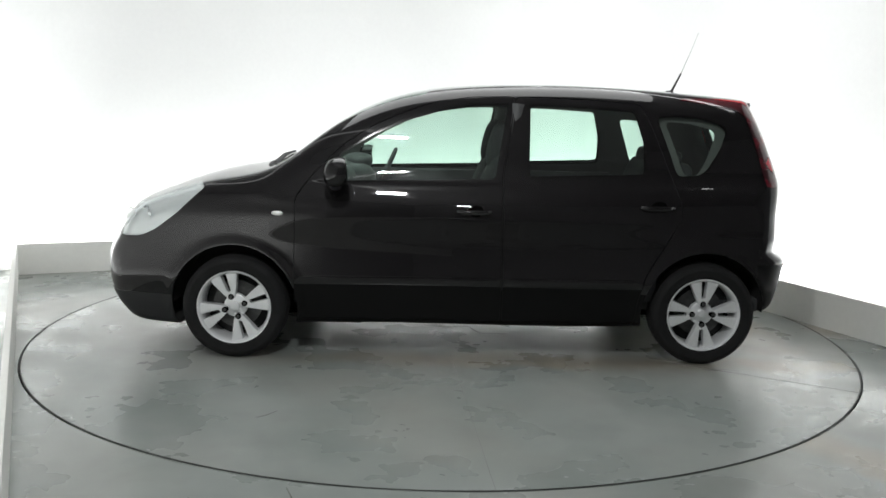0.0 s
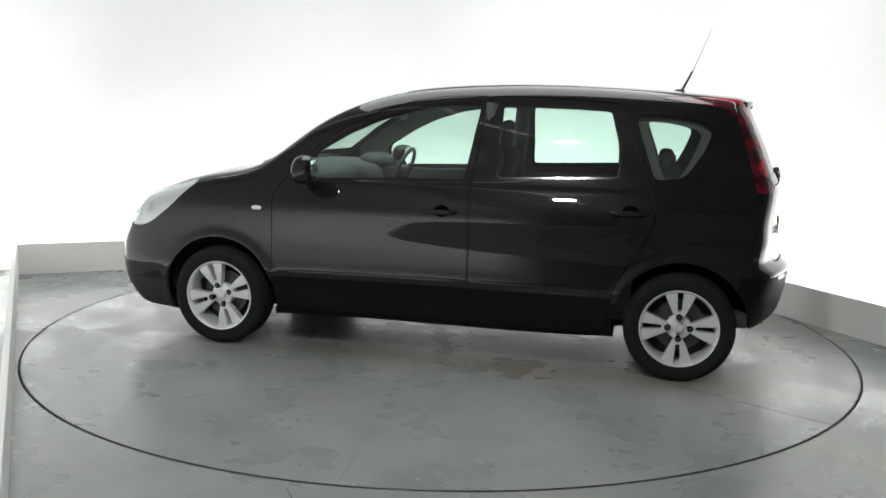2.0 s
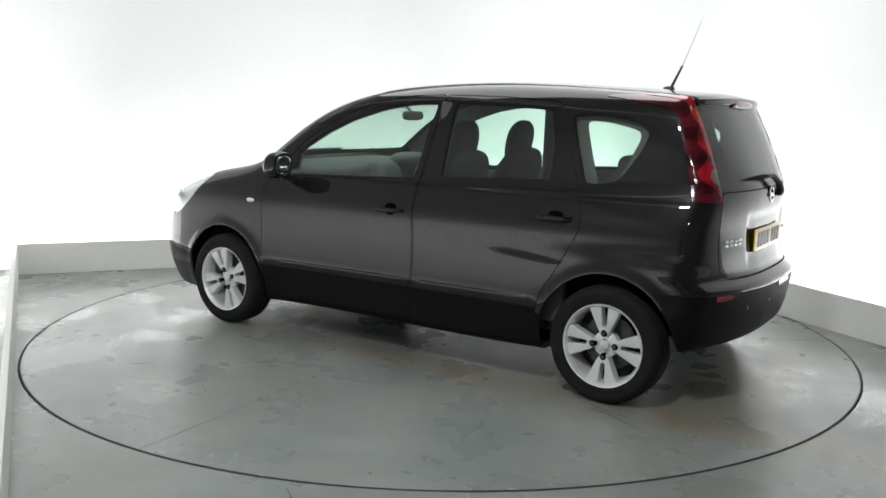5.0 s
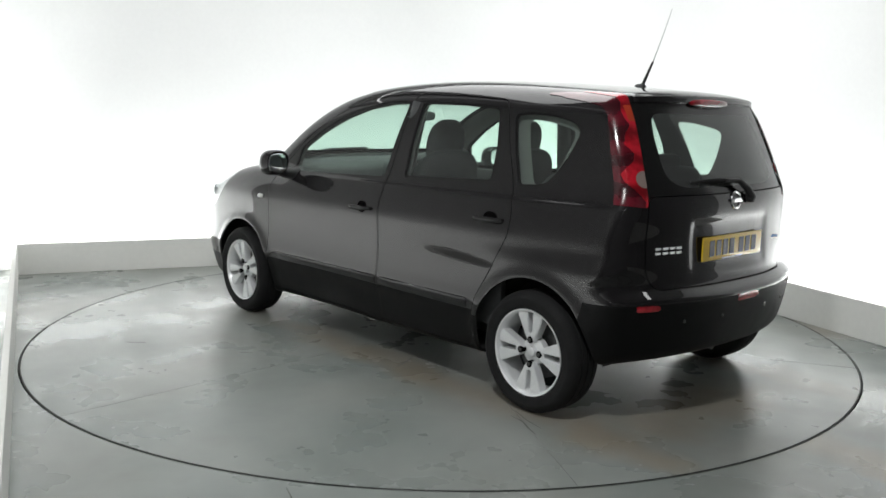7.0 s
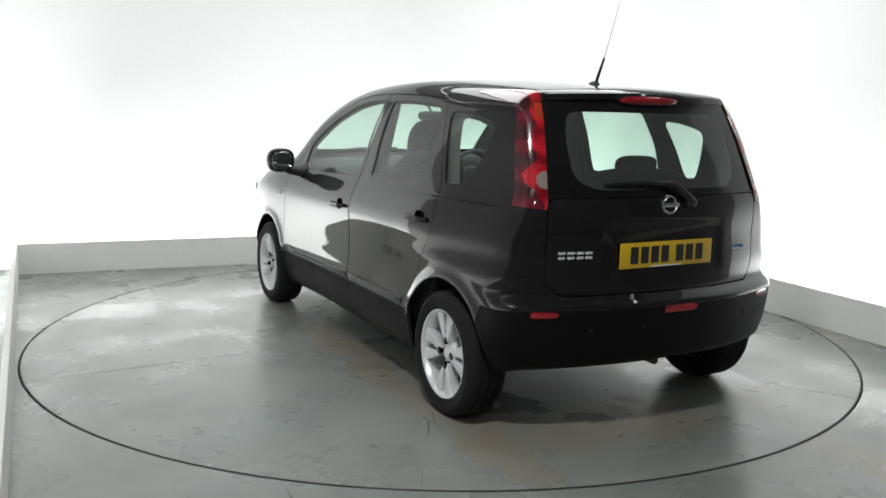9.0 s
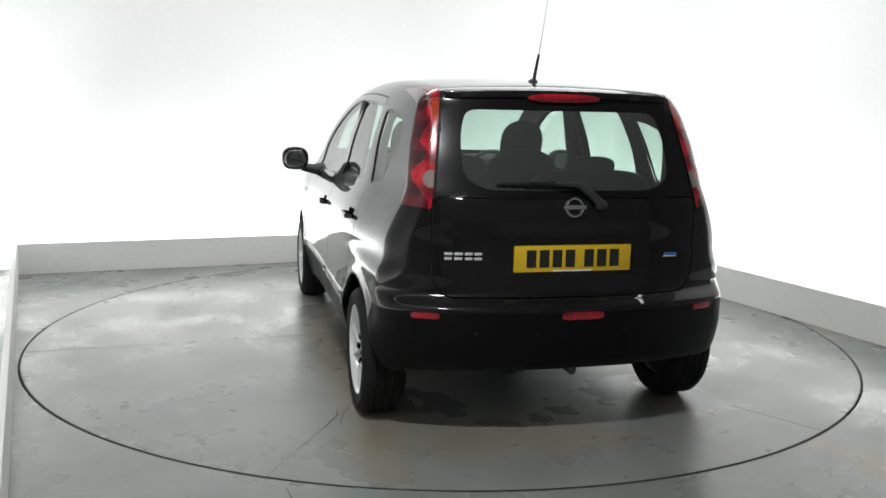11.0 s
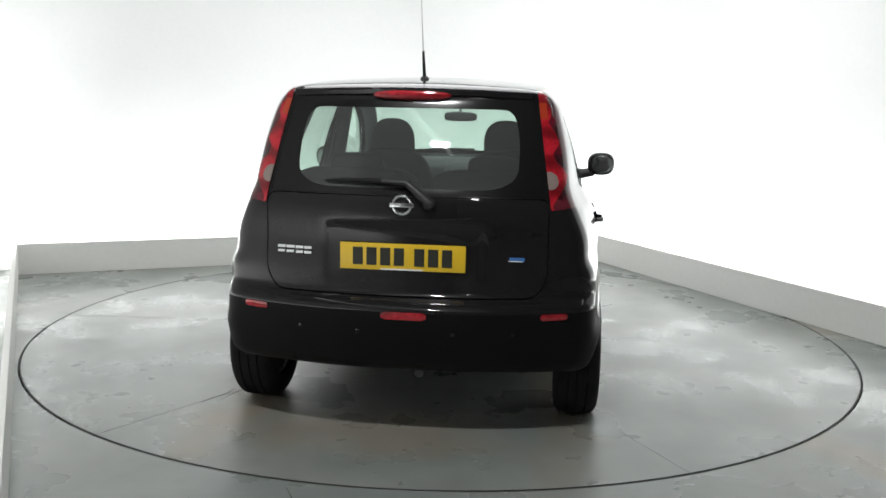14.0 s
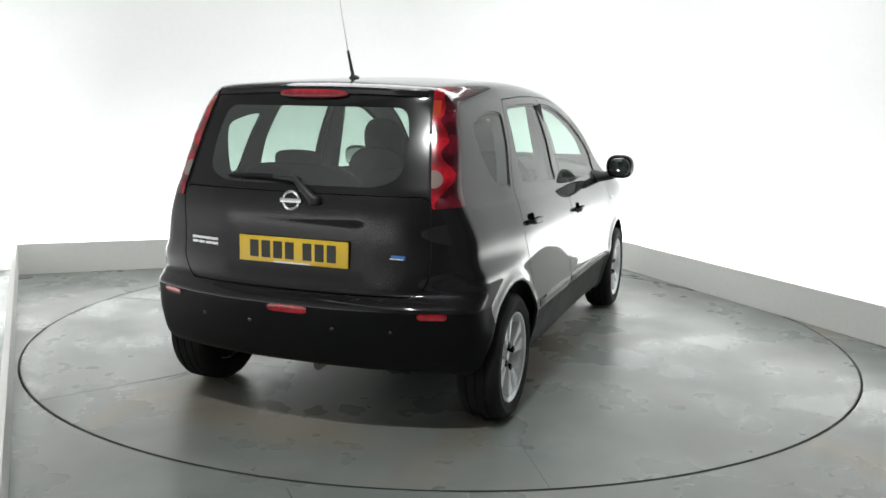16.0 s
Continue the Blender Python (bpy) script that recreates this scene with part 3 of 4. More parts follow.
def build_car():
    car = new("car")
    tagged(car, "black five-door hatchback car parked on a turntable", "car")
    body = weld(*shell())

    # wheel arches
    arch = lambda p: np.maximum(np.minimum(*(np.hypot(p[:, 0] - hx, p[:, 2] - HUB_Z) for hx in HUBS)) - 0.348, 0.5 - np.abs(p[:, 1]))
    _, body = split(body, arch)

    # glass
    whole = body
    front_pane = [(0.765, 0.978), (0.745, 1.135), (0.56, 1.250), (0.40, 1.325), (0.18, 1.393), (-0.02, 1.424), (-0.205, 1.428), (-0.135, 1.005)]
    rear_pane = [(-0.305, 1.428), (-0.62, 1.421), (-0.905, 1.404), (-0.955, 1.22), (-0.958, 1.045), (-0.300, 1.020)]
    quarter = [(-1.008, 1.374), (-1.12, 1.382), (-1.25, 1.375), (-1.375, 1.348), (-1.425, 1.300), (-1.388, 1.197), (-1.312, 1.080), (-1.265, 1.046), (-1.128, 1.037)]
    for s, side in ((1, "left"), (-1, "right")):
        for nm, poly in (("front_window", front_pane), ("rear_window", rear_pane), ("quarter_window", quarter)):
            pane, body = split(body, outline(poly, "xz", s, 0.035))
            seal, pane = split(pane, lambda p, poly=poly, f=outline(poly, "xz", s, 0.035): -f(p) - (0.010 if poly[0][0] < -1 else 0.012))
            g = skin(nm, pane, GLASS, car, "green-tinted side window glass", -0.006)
            g.visible_shadow = False
            skin("window_seal", seal, GLOSS, g, "black rubber seal", -0.003)
    screen = lambda p: np.maximum.reduce([p[:, 0] - 1.09 + 0.16 * p[:, 1] ** 2, 0.26 - p[:, 0], np.abs(p[:, 1]) - (0.56 + 0.09 * (p[:, 0] - 0.26) / 0.83), 0.95 - p[:, 2]])
    pane, body = split(body, screen)
    skin("windscreen", pane, GLASS, car, "green-tinted windscreen", -0.004).visible_shadow = False

    # lamps at the back corners, from the roof to the shoulder
    lamp_in = lambda z: 0.523 + (1.45 - z) * 0.155
    lamp_out = lambda z: np.interp(z, [0.95, 1.005, 1.146, 1.284, 1.378, 1.414, 1.440, 1.462, 1.6], [-1.655, -1.645, -1.605, -1.562, -1.527, -1.484, -1.34, -1.16, -1.15])
    lamp = lambda p: np.maximum.reduce([lamp_in(p[:, 2]) + 0.15 * np.clip(p[:, 0] + 1.56, 0, 1) - np.abs(p[:, 1]), p[:, 0] - lamp_out(p[:, 2]), 0.985 - p[:, 2] + 0.10 * (np.abs(p[:, 1]) - 0.6), p[:, 2] - 1.52])
    # the dark shell behind the gaps
    rear_only = lambda p: p[:, 0] + 1.2
    gate_glass = lambda p: np.maximum.reduce([np.abs(p[:, 1]) - lamp_in(p[:, 2]) + 0.010, 1.035 - p[:, 2], p[:, 2] - 1.438, rear_only(p)])
    _, behind = split(body, gate_glass)
    for s in (1, -1):
        _, behind = split(behind, outline(HEAD, "xz", s, 0.035))
    skin("inner_shell", behind, INNER, car, "black inner body", -0.014)
    # the lining inside the pillars and the roof, with holes a little smaller than the glass
    lining, _ = split(whole, lambda p: np.maximum(0.93 - p[:, 2], p[:, 0] - 0.98))
    _, lining = split(lining, screen)
    _, lining = split(lining, lambda p: np.maximum.reduce([outline([(0.455, 1.41), (-0.455, 1.41), (-0.50, 1.25), (-0.51, 1.04), (0.51, 1.04), (0.50, 1.25)], "yz", 0, 0.05)(p), rear_only(p)]))
    quarter_hole = [(-1.075, 1.362), (-1.20, 1.352), (-1.345, 1.318), (-1.365, 1.285), (-1.315, 1.150), (-1.265, 1.062), (-1.185, 1.056)]
    for s in (1, -1):
        for poly in (front_pane, rear_pane, quarter_hole):
            _, lining = split(lining, outline(poly, "xz", s, 0.035))
    skin("cabin_lining", lining, LINER, car, "light grey pillar and roof lining", -0.038)
    lens, body = split(body, lamp)
    wave = lambda z: np.interp(z, [1.010, 1.052, 1.09, 1.124, 1.152, 1.180, 1.212, 1.251, 1.298, 1.334, 1.360, 1.392, 1.43], [0.012, 0.046, 0.074, 0.082, 0.068, 0.042, 0.034, 0.064, 0.052, 0.028, 0.042, 0.046, 0.034])
    for s in (1, -1):
        one, _ = split(lens, lambda p: -s * p[:, 1])
        lampo = None
        bright, dark = split(one, lambda p: np.abs(p[:, 1]) - lamp_in(p[:, 2]) - wave(p[:, 2]))
        lampo = skin("tail_lamp", dark, DARKRED, car, "dark red tail lamp lens running up the pillar", 0.003)
        amber, bright = split(bright, lambda p: np.maximum.reduce([1.350 - p[:, 2], p[:, 2] - 1.418, np.abs(p[:, 1]) - lamp_in(p[:, 2]) - 0.030]))
        clear, bright = split(bright, lambda p: ((p[:, 2] - 1.103) / 0.036) ** 2 + ((np.abs(p[:, 1]) - lamp_in(p[:, 2]) - 0.010) / 0.032) ** 2 - 1)
        skin("stop_lens", bright, RED, lampo, "bright red scalloped stop lens", 0.005)
        skin("indicator_lens", amber, AMBER, lampo, "orange indicator lens", 0.005)
        skin("reversing_lens", clear, CLEARLENS, lampo, "pale round reversing lens", 0.006)

    # tailgate
    pane, body = split(body, gate_glass)
    clear_in = outline([(0.430, 1.388), (-0.430, 1.388), (-0.460, 1.27), (-0.460, 1.11), (-0.37, 1.064), (0.37, 1.064), (0.460, 1.11), (0.460, 1.27)], "yz", 0, 0.05)
    clear, frit = split(pane, clear_in)
    gate = lambda p: np.maximum.reduce([outline([(0.585, 1.029), (-0.585, 1.029), (-0.590, 0.70), (-0.545, 0.628), (0.545, 0.628), (0.590, 0.70)], "yz", 0, 0.04)(p), rear_only(p)])
    panel, body = split(body, gate)
    _, body = split(body, grown(gate, 0.006))
    tailgate = skin("tailgate", panel, PAINT, car, "glossy black tailgate")
    g = skin("rear_glass", clear, REARGLASS, tailgate, "dark-tinted tailgate window", -0.003)
    g.visible_shadow = False
    skin("glass_border", frit, GLOSS, tailgate, "gloss black border of the tailgate window", -0.003)

    # bumpers
    cut = lambda p: np.maximum(p[:, 2] - 0.592, p[:, 0] + 1.58 + 0.12 * np.clip(p[:, 2] - 0.5, -1, 1))
    bumper, body = split(body, cut)
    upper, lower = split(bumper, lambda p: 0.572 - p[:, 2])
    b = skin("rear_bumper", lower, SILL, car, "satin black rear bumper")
    skin("bumper_ledge", upper, PAINT, b)
    cut = lambda p: np.maximum(p[:, 2] - 0.62 - 0.25 * np.clip(1.95 - p[:, 0], 0, 1) * 0, 1.60 - p[:, 0])
    bumper, body = split(body, cut)
    upper, lower = split(bumper, lambda p: 0.345 - p[:, 2])
    b = skin("front_bumper", upper, PAINT, car, "black front bumper")
    skin("bumper_skirt", lower, PLASTIC, b, "matt black lower skirt")

    # headlamps
    for s in (1, -1):
        pane, body = split(body, outline(HEAD, "xz", s, 0.035))
        h = skin("headlamp", pane, HEADGLASS, car, "clear headlamp lens")
        skin("reflector_bowl", pane, SILVERBOWL, h, "bright silver reflector", -0.016)

    # doors
    front_door = [(0.955, 0.215), (0.975, 0.45), (0.968, 0.90), (0.875, 1.03), (0.72, 1.185), (0.56, 1.292), (0.40, 1.366), (0.2, 1.434), (0, 1.462), (-0.232, 1.468), (-0.165, 1.0), (-0.172, 0.215)]
    rear_door = [(-0.178, 0.215), (-0.171, 1.0), (-0.238, 1.468), (-0.6, 1.460), (-0.935, 1.440), (-0.975, 1.36), (-1.105, 1.03), (-1.150, 0.90), (-1.150, 0.82), (-1.045, 0.63), (-0.965, 0.50), (-0.93, 0.36), (-0.92, 0.215)]
    for s in (1, -1):
        for nm, poly in (("front_door", front_door), ("rear_door", rear_door)):
            f = outline(poly, "xz", s, 0.03)
            door, body = split(body, f)
            _, door = split(door, lambda p: -f(p) - 0.0042)
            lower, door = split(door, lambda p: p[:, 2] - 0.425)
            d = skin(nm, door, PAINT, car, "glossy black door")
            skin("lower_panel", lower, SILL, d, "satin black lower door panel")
            # side strip and handle
            x0, x1 = (0.86, -0.155) if nm == "front_door" else (-0.195, -0.90)
            strip(d, s, x0, x1)
            handle(d, s, *((-0.01, 0.838) if nm == "front_door" else (-1.012, 0.878)))
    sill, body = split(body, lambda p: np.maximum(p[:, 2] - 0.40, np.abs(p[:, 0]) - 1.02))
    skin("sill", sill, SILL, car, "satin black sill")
    skin("body_shell", body, PAINT, car, "glossy black painted body shell")
    return car


def on_side(x, z, s=1):
    """The point of the body's flank at x, z."""
    lo, hi = 0.3, 1.2
    for _ in range(40):
        m = (lo + hi) / 2
        if form(np.array([[x, m, z]]))[0] > 0:
            hi = m
        else:
            lo = m
    return Vector((x, s * lo, z))


def on_tail(y, z):
    lo, hi = 1.0, 2.4
    for _ in range(40):
        m = (lo + hi) / 2
        if form(np.array([[-m, y, z]]))[0] > 0:
            hi = m
        else:
            lo = m
    return Vector((-lo, y, z))


def strip(door, s, x0, x1):
    bm = bmesh.new()
    rows = []
    for i in range(17):
        x = x0 + (x1 - x0) * i / 16
        z = 0.446 + 0.012 * (0.9 - x) / 1.8
        e = 0.3 if i in (0, 16) else 1
        prof = [(-0.026, -0.004), (-0.022, 0.008 * e), (0.0, 0.012 * e), (0.018, 0.009 * e), (0.024, -0.004)]
        rows.append([bm.verts.new(on_side(x, z + dz, s) + Vector((0, s * o, 0))) for dz, o in prof])
    for a, b in zip(rows, rows[1:]):
        for j in range(4):
            bm.faces.new((a[j], a[j + 1], b[j + 1], b[j]))
    bmesh.ops.recalc_face_normals(bm, faces=bm.faces[:])
    part("side_strip", bm, PAINT, door, "black rubbing strip")


def handle(door, s, x, z):
    p = on_side(x, z, s)
    bm = bmesh.new()
    rows = []
    n = 16
    for i in range(n + 1):
        u = i / n
        xx = x + 0.095 - 0.19 * u
        lift = 0.030 * min(1, math.sin(math.pi * min(max(u, 0.02), 0.98)) * 2.2) + 0.004
        hgt = 0.010 + 0.004 * math.sin(math.pi * u)
        c = on_side(xx, z, s)
        rows.append([bm.verts.new(c + Vector((0, s * (lift + 0.008 * math.cos(a) - 0.004), hgt * math.sin(a)))) for a in [2 * math.pi * k / 10 for k in range(10)]])
    for a, b in zip(rows, rows[1:]):
        for k in range(10):
            bm.faces.new((a[k], a[(k + 1) % 10], b[(k + 1) % 10], b[k]))
    bm.faces.new(rows[0])
    bm.faces.new(rows[-1])
    bmesh.ops.recalc_face_normals(bm, faces=bm.faces[:])
    part("door_handle", bm, PAINT, door, "black pull handle")
    # No hollow is cut: a black oval stands for its shade.
    bm = superblob(x - 0.01, p.y - s * 0.004, z - 0.002, 0.046, 0.0085, 0.038, 2.2)
    part("handle_shade", bm, PIT, door, "raised black oval painted as the shade in the finger recess")


car = build_car()


# ---- wheels ----
def sector(poly, y0, y1, a, bevel=0.004):
    """A block with an outline of (sideways, outward), turned by the angle a in the wheel's plane."""
    bm = bmesh.new()
    ca, sa = math.cos(a), math.sin(a)
    pts = []
    for u, r in poly:
        dish = -0.012 * max(0, 1 - r / 0.2)
        pts.append((u * ca + r * sa, dish, -u * sa + r * ca))
    lo = [bm.verts.new((x, y0 + d, z)) for x, d, z in pts]
    hi = [bm.verts.new((x, y1 + d, z)) for x, d, z in pts]
    bm.faces.new(lo)
    bm.faces.new(hi)
    for i in range(len(pts)):
        k = (i + 1) % len(pts)
        bm.faces.new((lo[i], lo[k], hi[k], hi[i]))
    bmesh.ops.recalc_face_normals(bm, faces=bm.faces[:])
    bmesh.ops.bevel(bm, geom=[e for e in bm.edges if min(v.co.y for v in e.verts) > y0 - 0.017 + 0.6 * (y1 - y0)], offset=bevel, segments=2, affect="EDGES")
    return bm


def build_wheel(at, phase):
    """An alloy wheel, its outer face towards +y, its middle at the tyre's middle."""
    w = new("wheel")
    w.parent = car
    w.matrix_basis = at
    tagged(w, "silver alloy wheel with four pairs of spokes")
    h = 0.098
    R = TYRE_R
    prof = [(0.190, -h + 0.012), (0.215, -h - 0.002), (0.25, -h), (R - 0.012, -h + 0.014), (R - 0.002, -h + 0.030), (R, -0.045), (R - 0.006, -0.043), (R - 0.006, -0.037), (R, -0.035), (R, -0.004), (R - 0.006, -0.003),
            (R - 0.006, 0.003), (R, 0.004), (R, 0.035), (R - 0.006, 0.037), (R - 0.006, 0.043), (R, 0.045), (R - 0.002, h - 0.030), (R - 0.012, h - 0.014), (0.258, h - 0.002), (0.248, h), (0.244, h - 0.002), (0.220, h - 0.001), (0.208, h - 0.008), (0.200, h - 0.020), (0.191, h - 0.03)]
    part("tyre", lathe(prof, 80), RUBBER, w, "black rubber tyre")
    lip = [(0.183, -h + 0.03), (0.183, 0.055), (0.189, h - 0.022), (0.197, h - 0.010), (0.204, h - 0.008), (0.204, h - 0.016), (0.196, h - 0.030)]
    part("rim", lathe(lip, 72), ALLOY, w, "silver rim")
    part("hub_plate", lathe([(0.0, 0.045), (0.055, 0.045), (0.064, 0.040), (0.066, 0.010), (0.0, 0.010)], 40), ALLOY, w, "silver hub")
    for k in range(4):
        for s in (1, -1):
            poly = [(s * 0.0105, 0.090), (s * 0.0165, 0.187), (s * 0.046, 0.194), (s * 0.081, 0.181), (s * 0.056, 0.125), (s * 0.031, 0.072), (s * 0.014, 0.045), (s * 0.0, 0.050), (s * 0.0, 0.086)]
            part("spoke", sector(poly, 0.030, 0.078, phase + k * math.pi / 2), ALLOY, w)
        a = phase + k * math.pi / 2
        # The black disc round each nut stands for the shade in its hole.
        for nm, prof, mat in (("nut_shade", [(0.0, 0.0722), (0.0150, 0.0722), (0.0165, 0.070), (0.0165, 0.040)], PIT), ("wheel_nut", [(0.0, 0.0775), (0.0075, 0.077), (0.0095, 0.074), (0.0095, 0.040)], GUNMETAL)):
            nut = lathe(prof, 14)
            bmesh.ops.translate(nut, vec=(0.058 * math.sin(a), 0, 0.058 * math.cos(a)), verts=nut.verts[:])
            part(nm, nut, mat, w)
    part("centre_cap", lathe([(0.0, 0.066), (0.017, 0.0657), (0.023, 0.064), (0.026, 0.040)], 28), ALLOY, w, "silver centre cap")
    part("brake_disc", lathe([(0.05, -0.010), (0.135, -0.010), (0.135, -0.032), (0.05, -0.032)], 40), GUNMETAL, w, "dull steel brake disc")
    part("inner_well", lathe([(0.0, -0.045), (0.182, -0.045), (0.182, -0.055), (0.0, -0.055)], 40), INNER, w)


for hx, ph in ((1.3, radians(19)), (-1.3, radians(0))):
    y = 0.770 if hx > 0 else 0.742
    build_wheel(pose(hx, y, HUB_Z), ph)
    build_wheel(pose(hx, -y, HUB_Z, 0, 0, 180), ph + 0.35)
for hx in HUBS:
    for s in (1, -1):
        bm = lathe([(0.05, 0.48), (0.356, 0.48), (0.360, 0.735)], 56)
        g = bmesh.ops.bisect_plane(bm, geom=bm.verts[:] + bm.edges[:] + bm.faces[:], plane_co=(0, 0, 0.0), plane_no=(0, 0, -1), clear_outer=True)
        if s < 0:
            bmesh.ops.scale(bm, vec=(1, -1, 1), verts=bm.verts[:])
        part("arch_liner", bm, INNER, car, "black wheel arch liner", at=pose(hx, 0, HUB_Z))


# ---- fittings outside ----
def build_mirror(s):
    bm = superblob(0.722, s * 0.945, 1.047, 0.072, 0.090, 0.078, 2.6, shear=-0.12)
    for v in bm.verts:
        if v.co.x < 0.675:
            v.co.x = 0.675
        v.co.x += 0.25 * (0.945 - abs(v.co.y)) * 0.2
    m = part("door_mirror", bm, PAINT, car, "black door mirror")
    bm = superblob(0, 0, 0, 0.003, 0.070, 0.056, 2.8)
    part("mirror_glass", bm, MIRROR, m, "mirror glass", at=pose(0.672, s * 0.946, 1.046, 0, 0, s * 7))
    part("mirror_foot", tube([(0.75, s * 0.74, 0.975), (0.75, s * 0.82, 0.975), (0.742, s * 0.90, 0.99)], [0.050, 0.034, 0.028], 14), PLASTIC, m, "matt black mirror foot")


for s in (1, -1):
    build_mirror(s)
    p = on_side(1.06, 0.812, s)
    part("side_repeater", superblob(p.x, p.y, p.z, 0.030, 0.010, 0.013, 2.4), WHITEPL, car, "small clear indicator repeater")

# plate with bars for its characters
plate_n = Vector((-1, 0, 0.05)).normalized()
PLATE_X = on_tail(0.0, 0.785).x - 0.006
bm = box(PLATE_X - 0.004, PLATE_X + 0.004, -0.26, 0.26, 0.727, 0.838, 0.004)
plate = part("number_plate", bm, YELLOW, car, "yellow number plate with dark bars")
for k, y in enumerate((0.185, 0.128, 0.071, 0.014, -0.070, -0.127, -0.184)):
    part("plate_bar", box(PLATE_X - 0.0062, PLATE_X - 0.003, y - 0.021, y + 0.021, 0.747, 0.820, 0.0008, 1), INK, plate, smooth=False)
part("plate_foot", box(PLATE_X - 0.0060, PLATE_X - 0.003, -0.085, 0.09, 0.7285, 0.7345), WHITEPL, plate, smooth=False)
# badges as plain shapes
p = on_tail(0.0, 0.997)
bm = lathe([(0.030, 0.0), (0.032, 0.006), (0.037, 0.008), (0.042, 0.006), (0.044, 0.0)], 36)
ring = part("round_badge", bm, CHROME, car, "chrome ring badge with a bar", at=Matrix.Translation((p.x + 0.001, 0.004, 0.997)) @ pose(0, 0, 0, 0, 0, 90) @ pose(0, 0, 0, 4, 0, 0))
part("badge_bar", box(p.x - 0.010, p.x + 0.002, -0.046, 0.054, 0.988, 1.006, 0.002), CHROME, car)
for k, (y, wd) in enumerate(((0.523, 0.034), (0.482, 0.036), (0.442, 0.032), (0.404, 0.032))):
    q = on_tail(y, 0.793)
    for dz in (-0.010, 0.010):
        part("name_badge_bar", box(q.x - 0.004, q.x + 0.004, y - wd / 2, y + wd / 2, 0.793 + dz - 0.0055, 0.793 + dz + 0.0055, 0.001, 1), ALLOY, car)
q = on_tail(-0.455, 0.784)
part("blue_badge", box(q.x - 0.004, q.x + 0.006, -0.497, -0.413, 0.776, 0.793, 0.002), BLUE, car, "small blue and silver badge")
part("badge_edge", box(q.x - 0.0055, q.x + 0.004, -0.490, -0.420, 0.776, 0.780, 0.001), WHITEPL, car)

# lamps low in the bumper, sensors
for y, wd, hh in ((0.625, 0.11, 0.026), (-0.625, 0.11, 0.026), (-0.02, 0.185, 0.032)):
    z = 0.556
    bm = bmesh.new()
    n = 10
    rows = []
    for i in range(n + 1):
        yy = y - wd / 2 + wd * i / n
        e = 0.55 if i in (0, n) else 1
        rows.append([bm.verts.new(on_tail(yy, z + dz * hh * e) + Vector((-o, 0, 0))) for dz, o in ((-0.55, -0.006), (-0.5, 0.004), (0, 0.007), (0.5, 0.004), (0.55, -0.006))])
    for a, b in zip(rows, rows[1:]):
        for j in range(4):
            bm.faces.new((a[j], a[j + 1], b[j + 1], b[j]))
    bmesh.ops.recalc_face_normals(bm, faces=bm.faces[:])
    part("fog_lamp" if abs(y) < 0.1 else "rear_reflector", bm, RED, car, "red lens set in the bumper")
for y in (0.42, 0.17, -0.22, -0.46):
    q = on_tail(y, 0.485)
    part("parking_sensor", lathe([(0.0, 0.002), (0.010, 0.001), (0.012, -0.003)], 16), GLOSS, car, at=Matrix.Translation(q) @ pose(0, 0, 0, 0, 0, 90))

# roof spoiler with the high stop lamp
bm = bmesh.new()
rows = []
n = 28
for i in range(n + 1):
    y = -0.505 + 1.01 * i / n
    q = on_tail(y, 1.445)
    e = 1 - 0.35 * (abs(y) / 0.505) ** 4
    prof = [(0.10, 0.014), (0.02, 0.030), (-0.010 * e, 0.026), (-0.016 * e, 0.016), (-0.012 * e, 0.000), (0.02, -0.020)]
    rows.append([bm.verts.new((q.x + dx, y, 1.445 + dz - 0.012 * (y / 0.5) ** 2)) for dx, dz in prof])
for a, b in zip(rows, rows[1:]):
    for j in range(5):
        bm.faces.new((a[j], a[j + 1], b[j + 1], b[j]))
bm.faces.new(rows[0])
bm.faces.new(rows[-1])
bmesh.ops.recalc_face_normals(bm, faces=bm.faces[:])
spoiler = part("roof_spoiler", bm, PAINT, car, "black spoiler lip over the tailgate window")
q = on_tail(0, 1.445)
bm = superblob(q.x - 0.004, -0.003, 1.440, 0.018, 0.165, 0.021, 2.5, 40, 14)
part("high_stop_lamp", bm, RED, spoiler, "long red high-level stop lamp")

# wiper
q = on_tail(-0.10, 1.010)
piv = Vector((q.x - 0.022, -0.108, 1.008))
knee = Vector((on_tail(0.0, 1.083).x - 0.030, -0.010, 1.088))
wiper = part("rear_wiper", tube([piv, piv.lerp(knee, 0.5) + Vector((-0.008, 0, 0.004)), knee, knee + Vector((0.004, 0.10, 0.004))], [0.020, 0.017, 0.013, 0.008], 10), PLASTIC, car, "black rear wiper")
part("wiper_blade", tube([(on_tail(y, 1.087).x - 0.014 + 0.004 * abs(y - 0.16) / 0.17, y, 1.087 + 0.004 * math.sin(y * 9)) for y in (-0.03, 0.05, 0.12, 0.2, 0.28, 0.335)], [0.006, 0.010, 0.011, 0.009, 0.007, 0.004], 8), RUBBER, wiper)
part("wiper_hub", superblob(q.x - 0.016, -0.108, 1.005, 0.022, 0.026, 0.024, 2.3), PLASTIC, wiper)

# aerial
foot = Vector((-1.256, 0, 1.512))
aerial = part("aerial", superblob(-1.25, 0, 1.517, 0.034, 0.021, 0.019, 2.2), PLASTIC, car, "black roof aerial with a thin grey mast")
part("aerial_base", tube([(-1.262, 0, 1.525), (-1.318, 0, 1.642)], [0.0085, 0.0055], 10), PLASTIC, aerial)
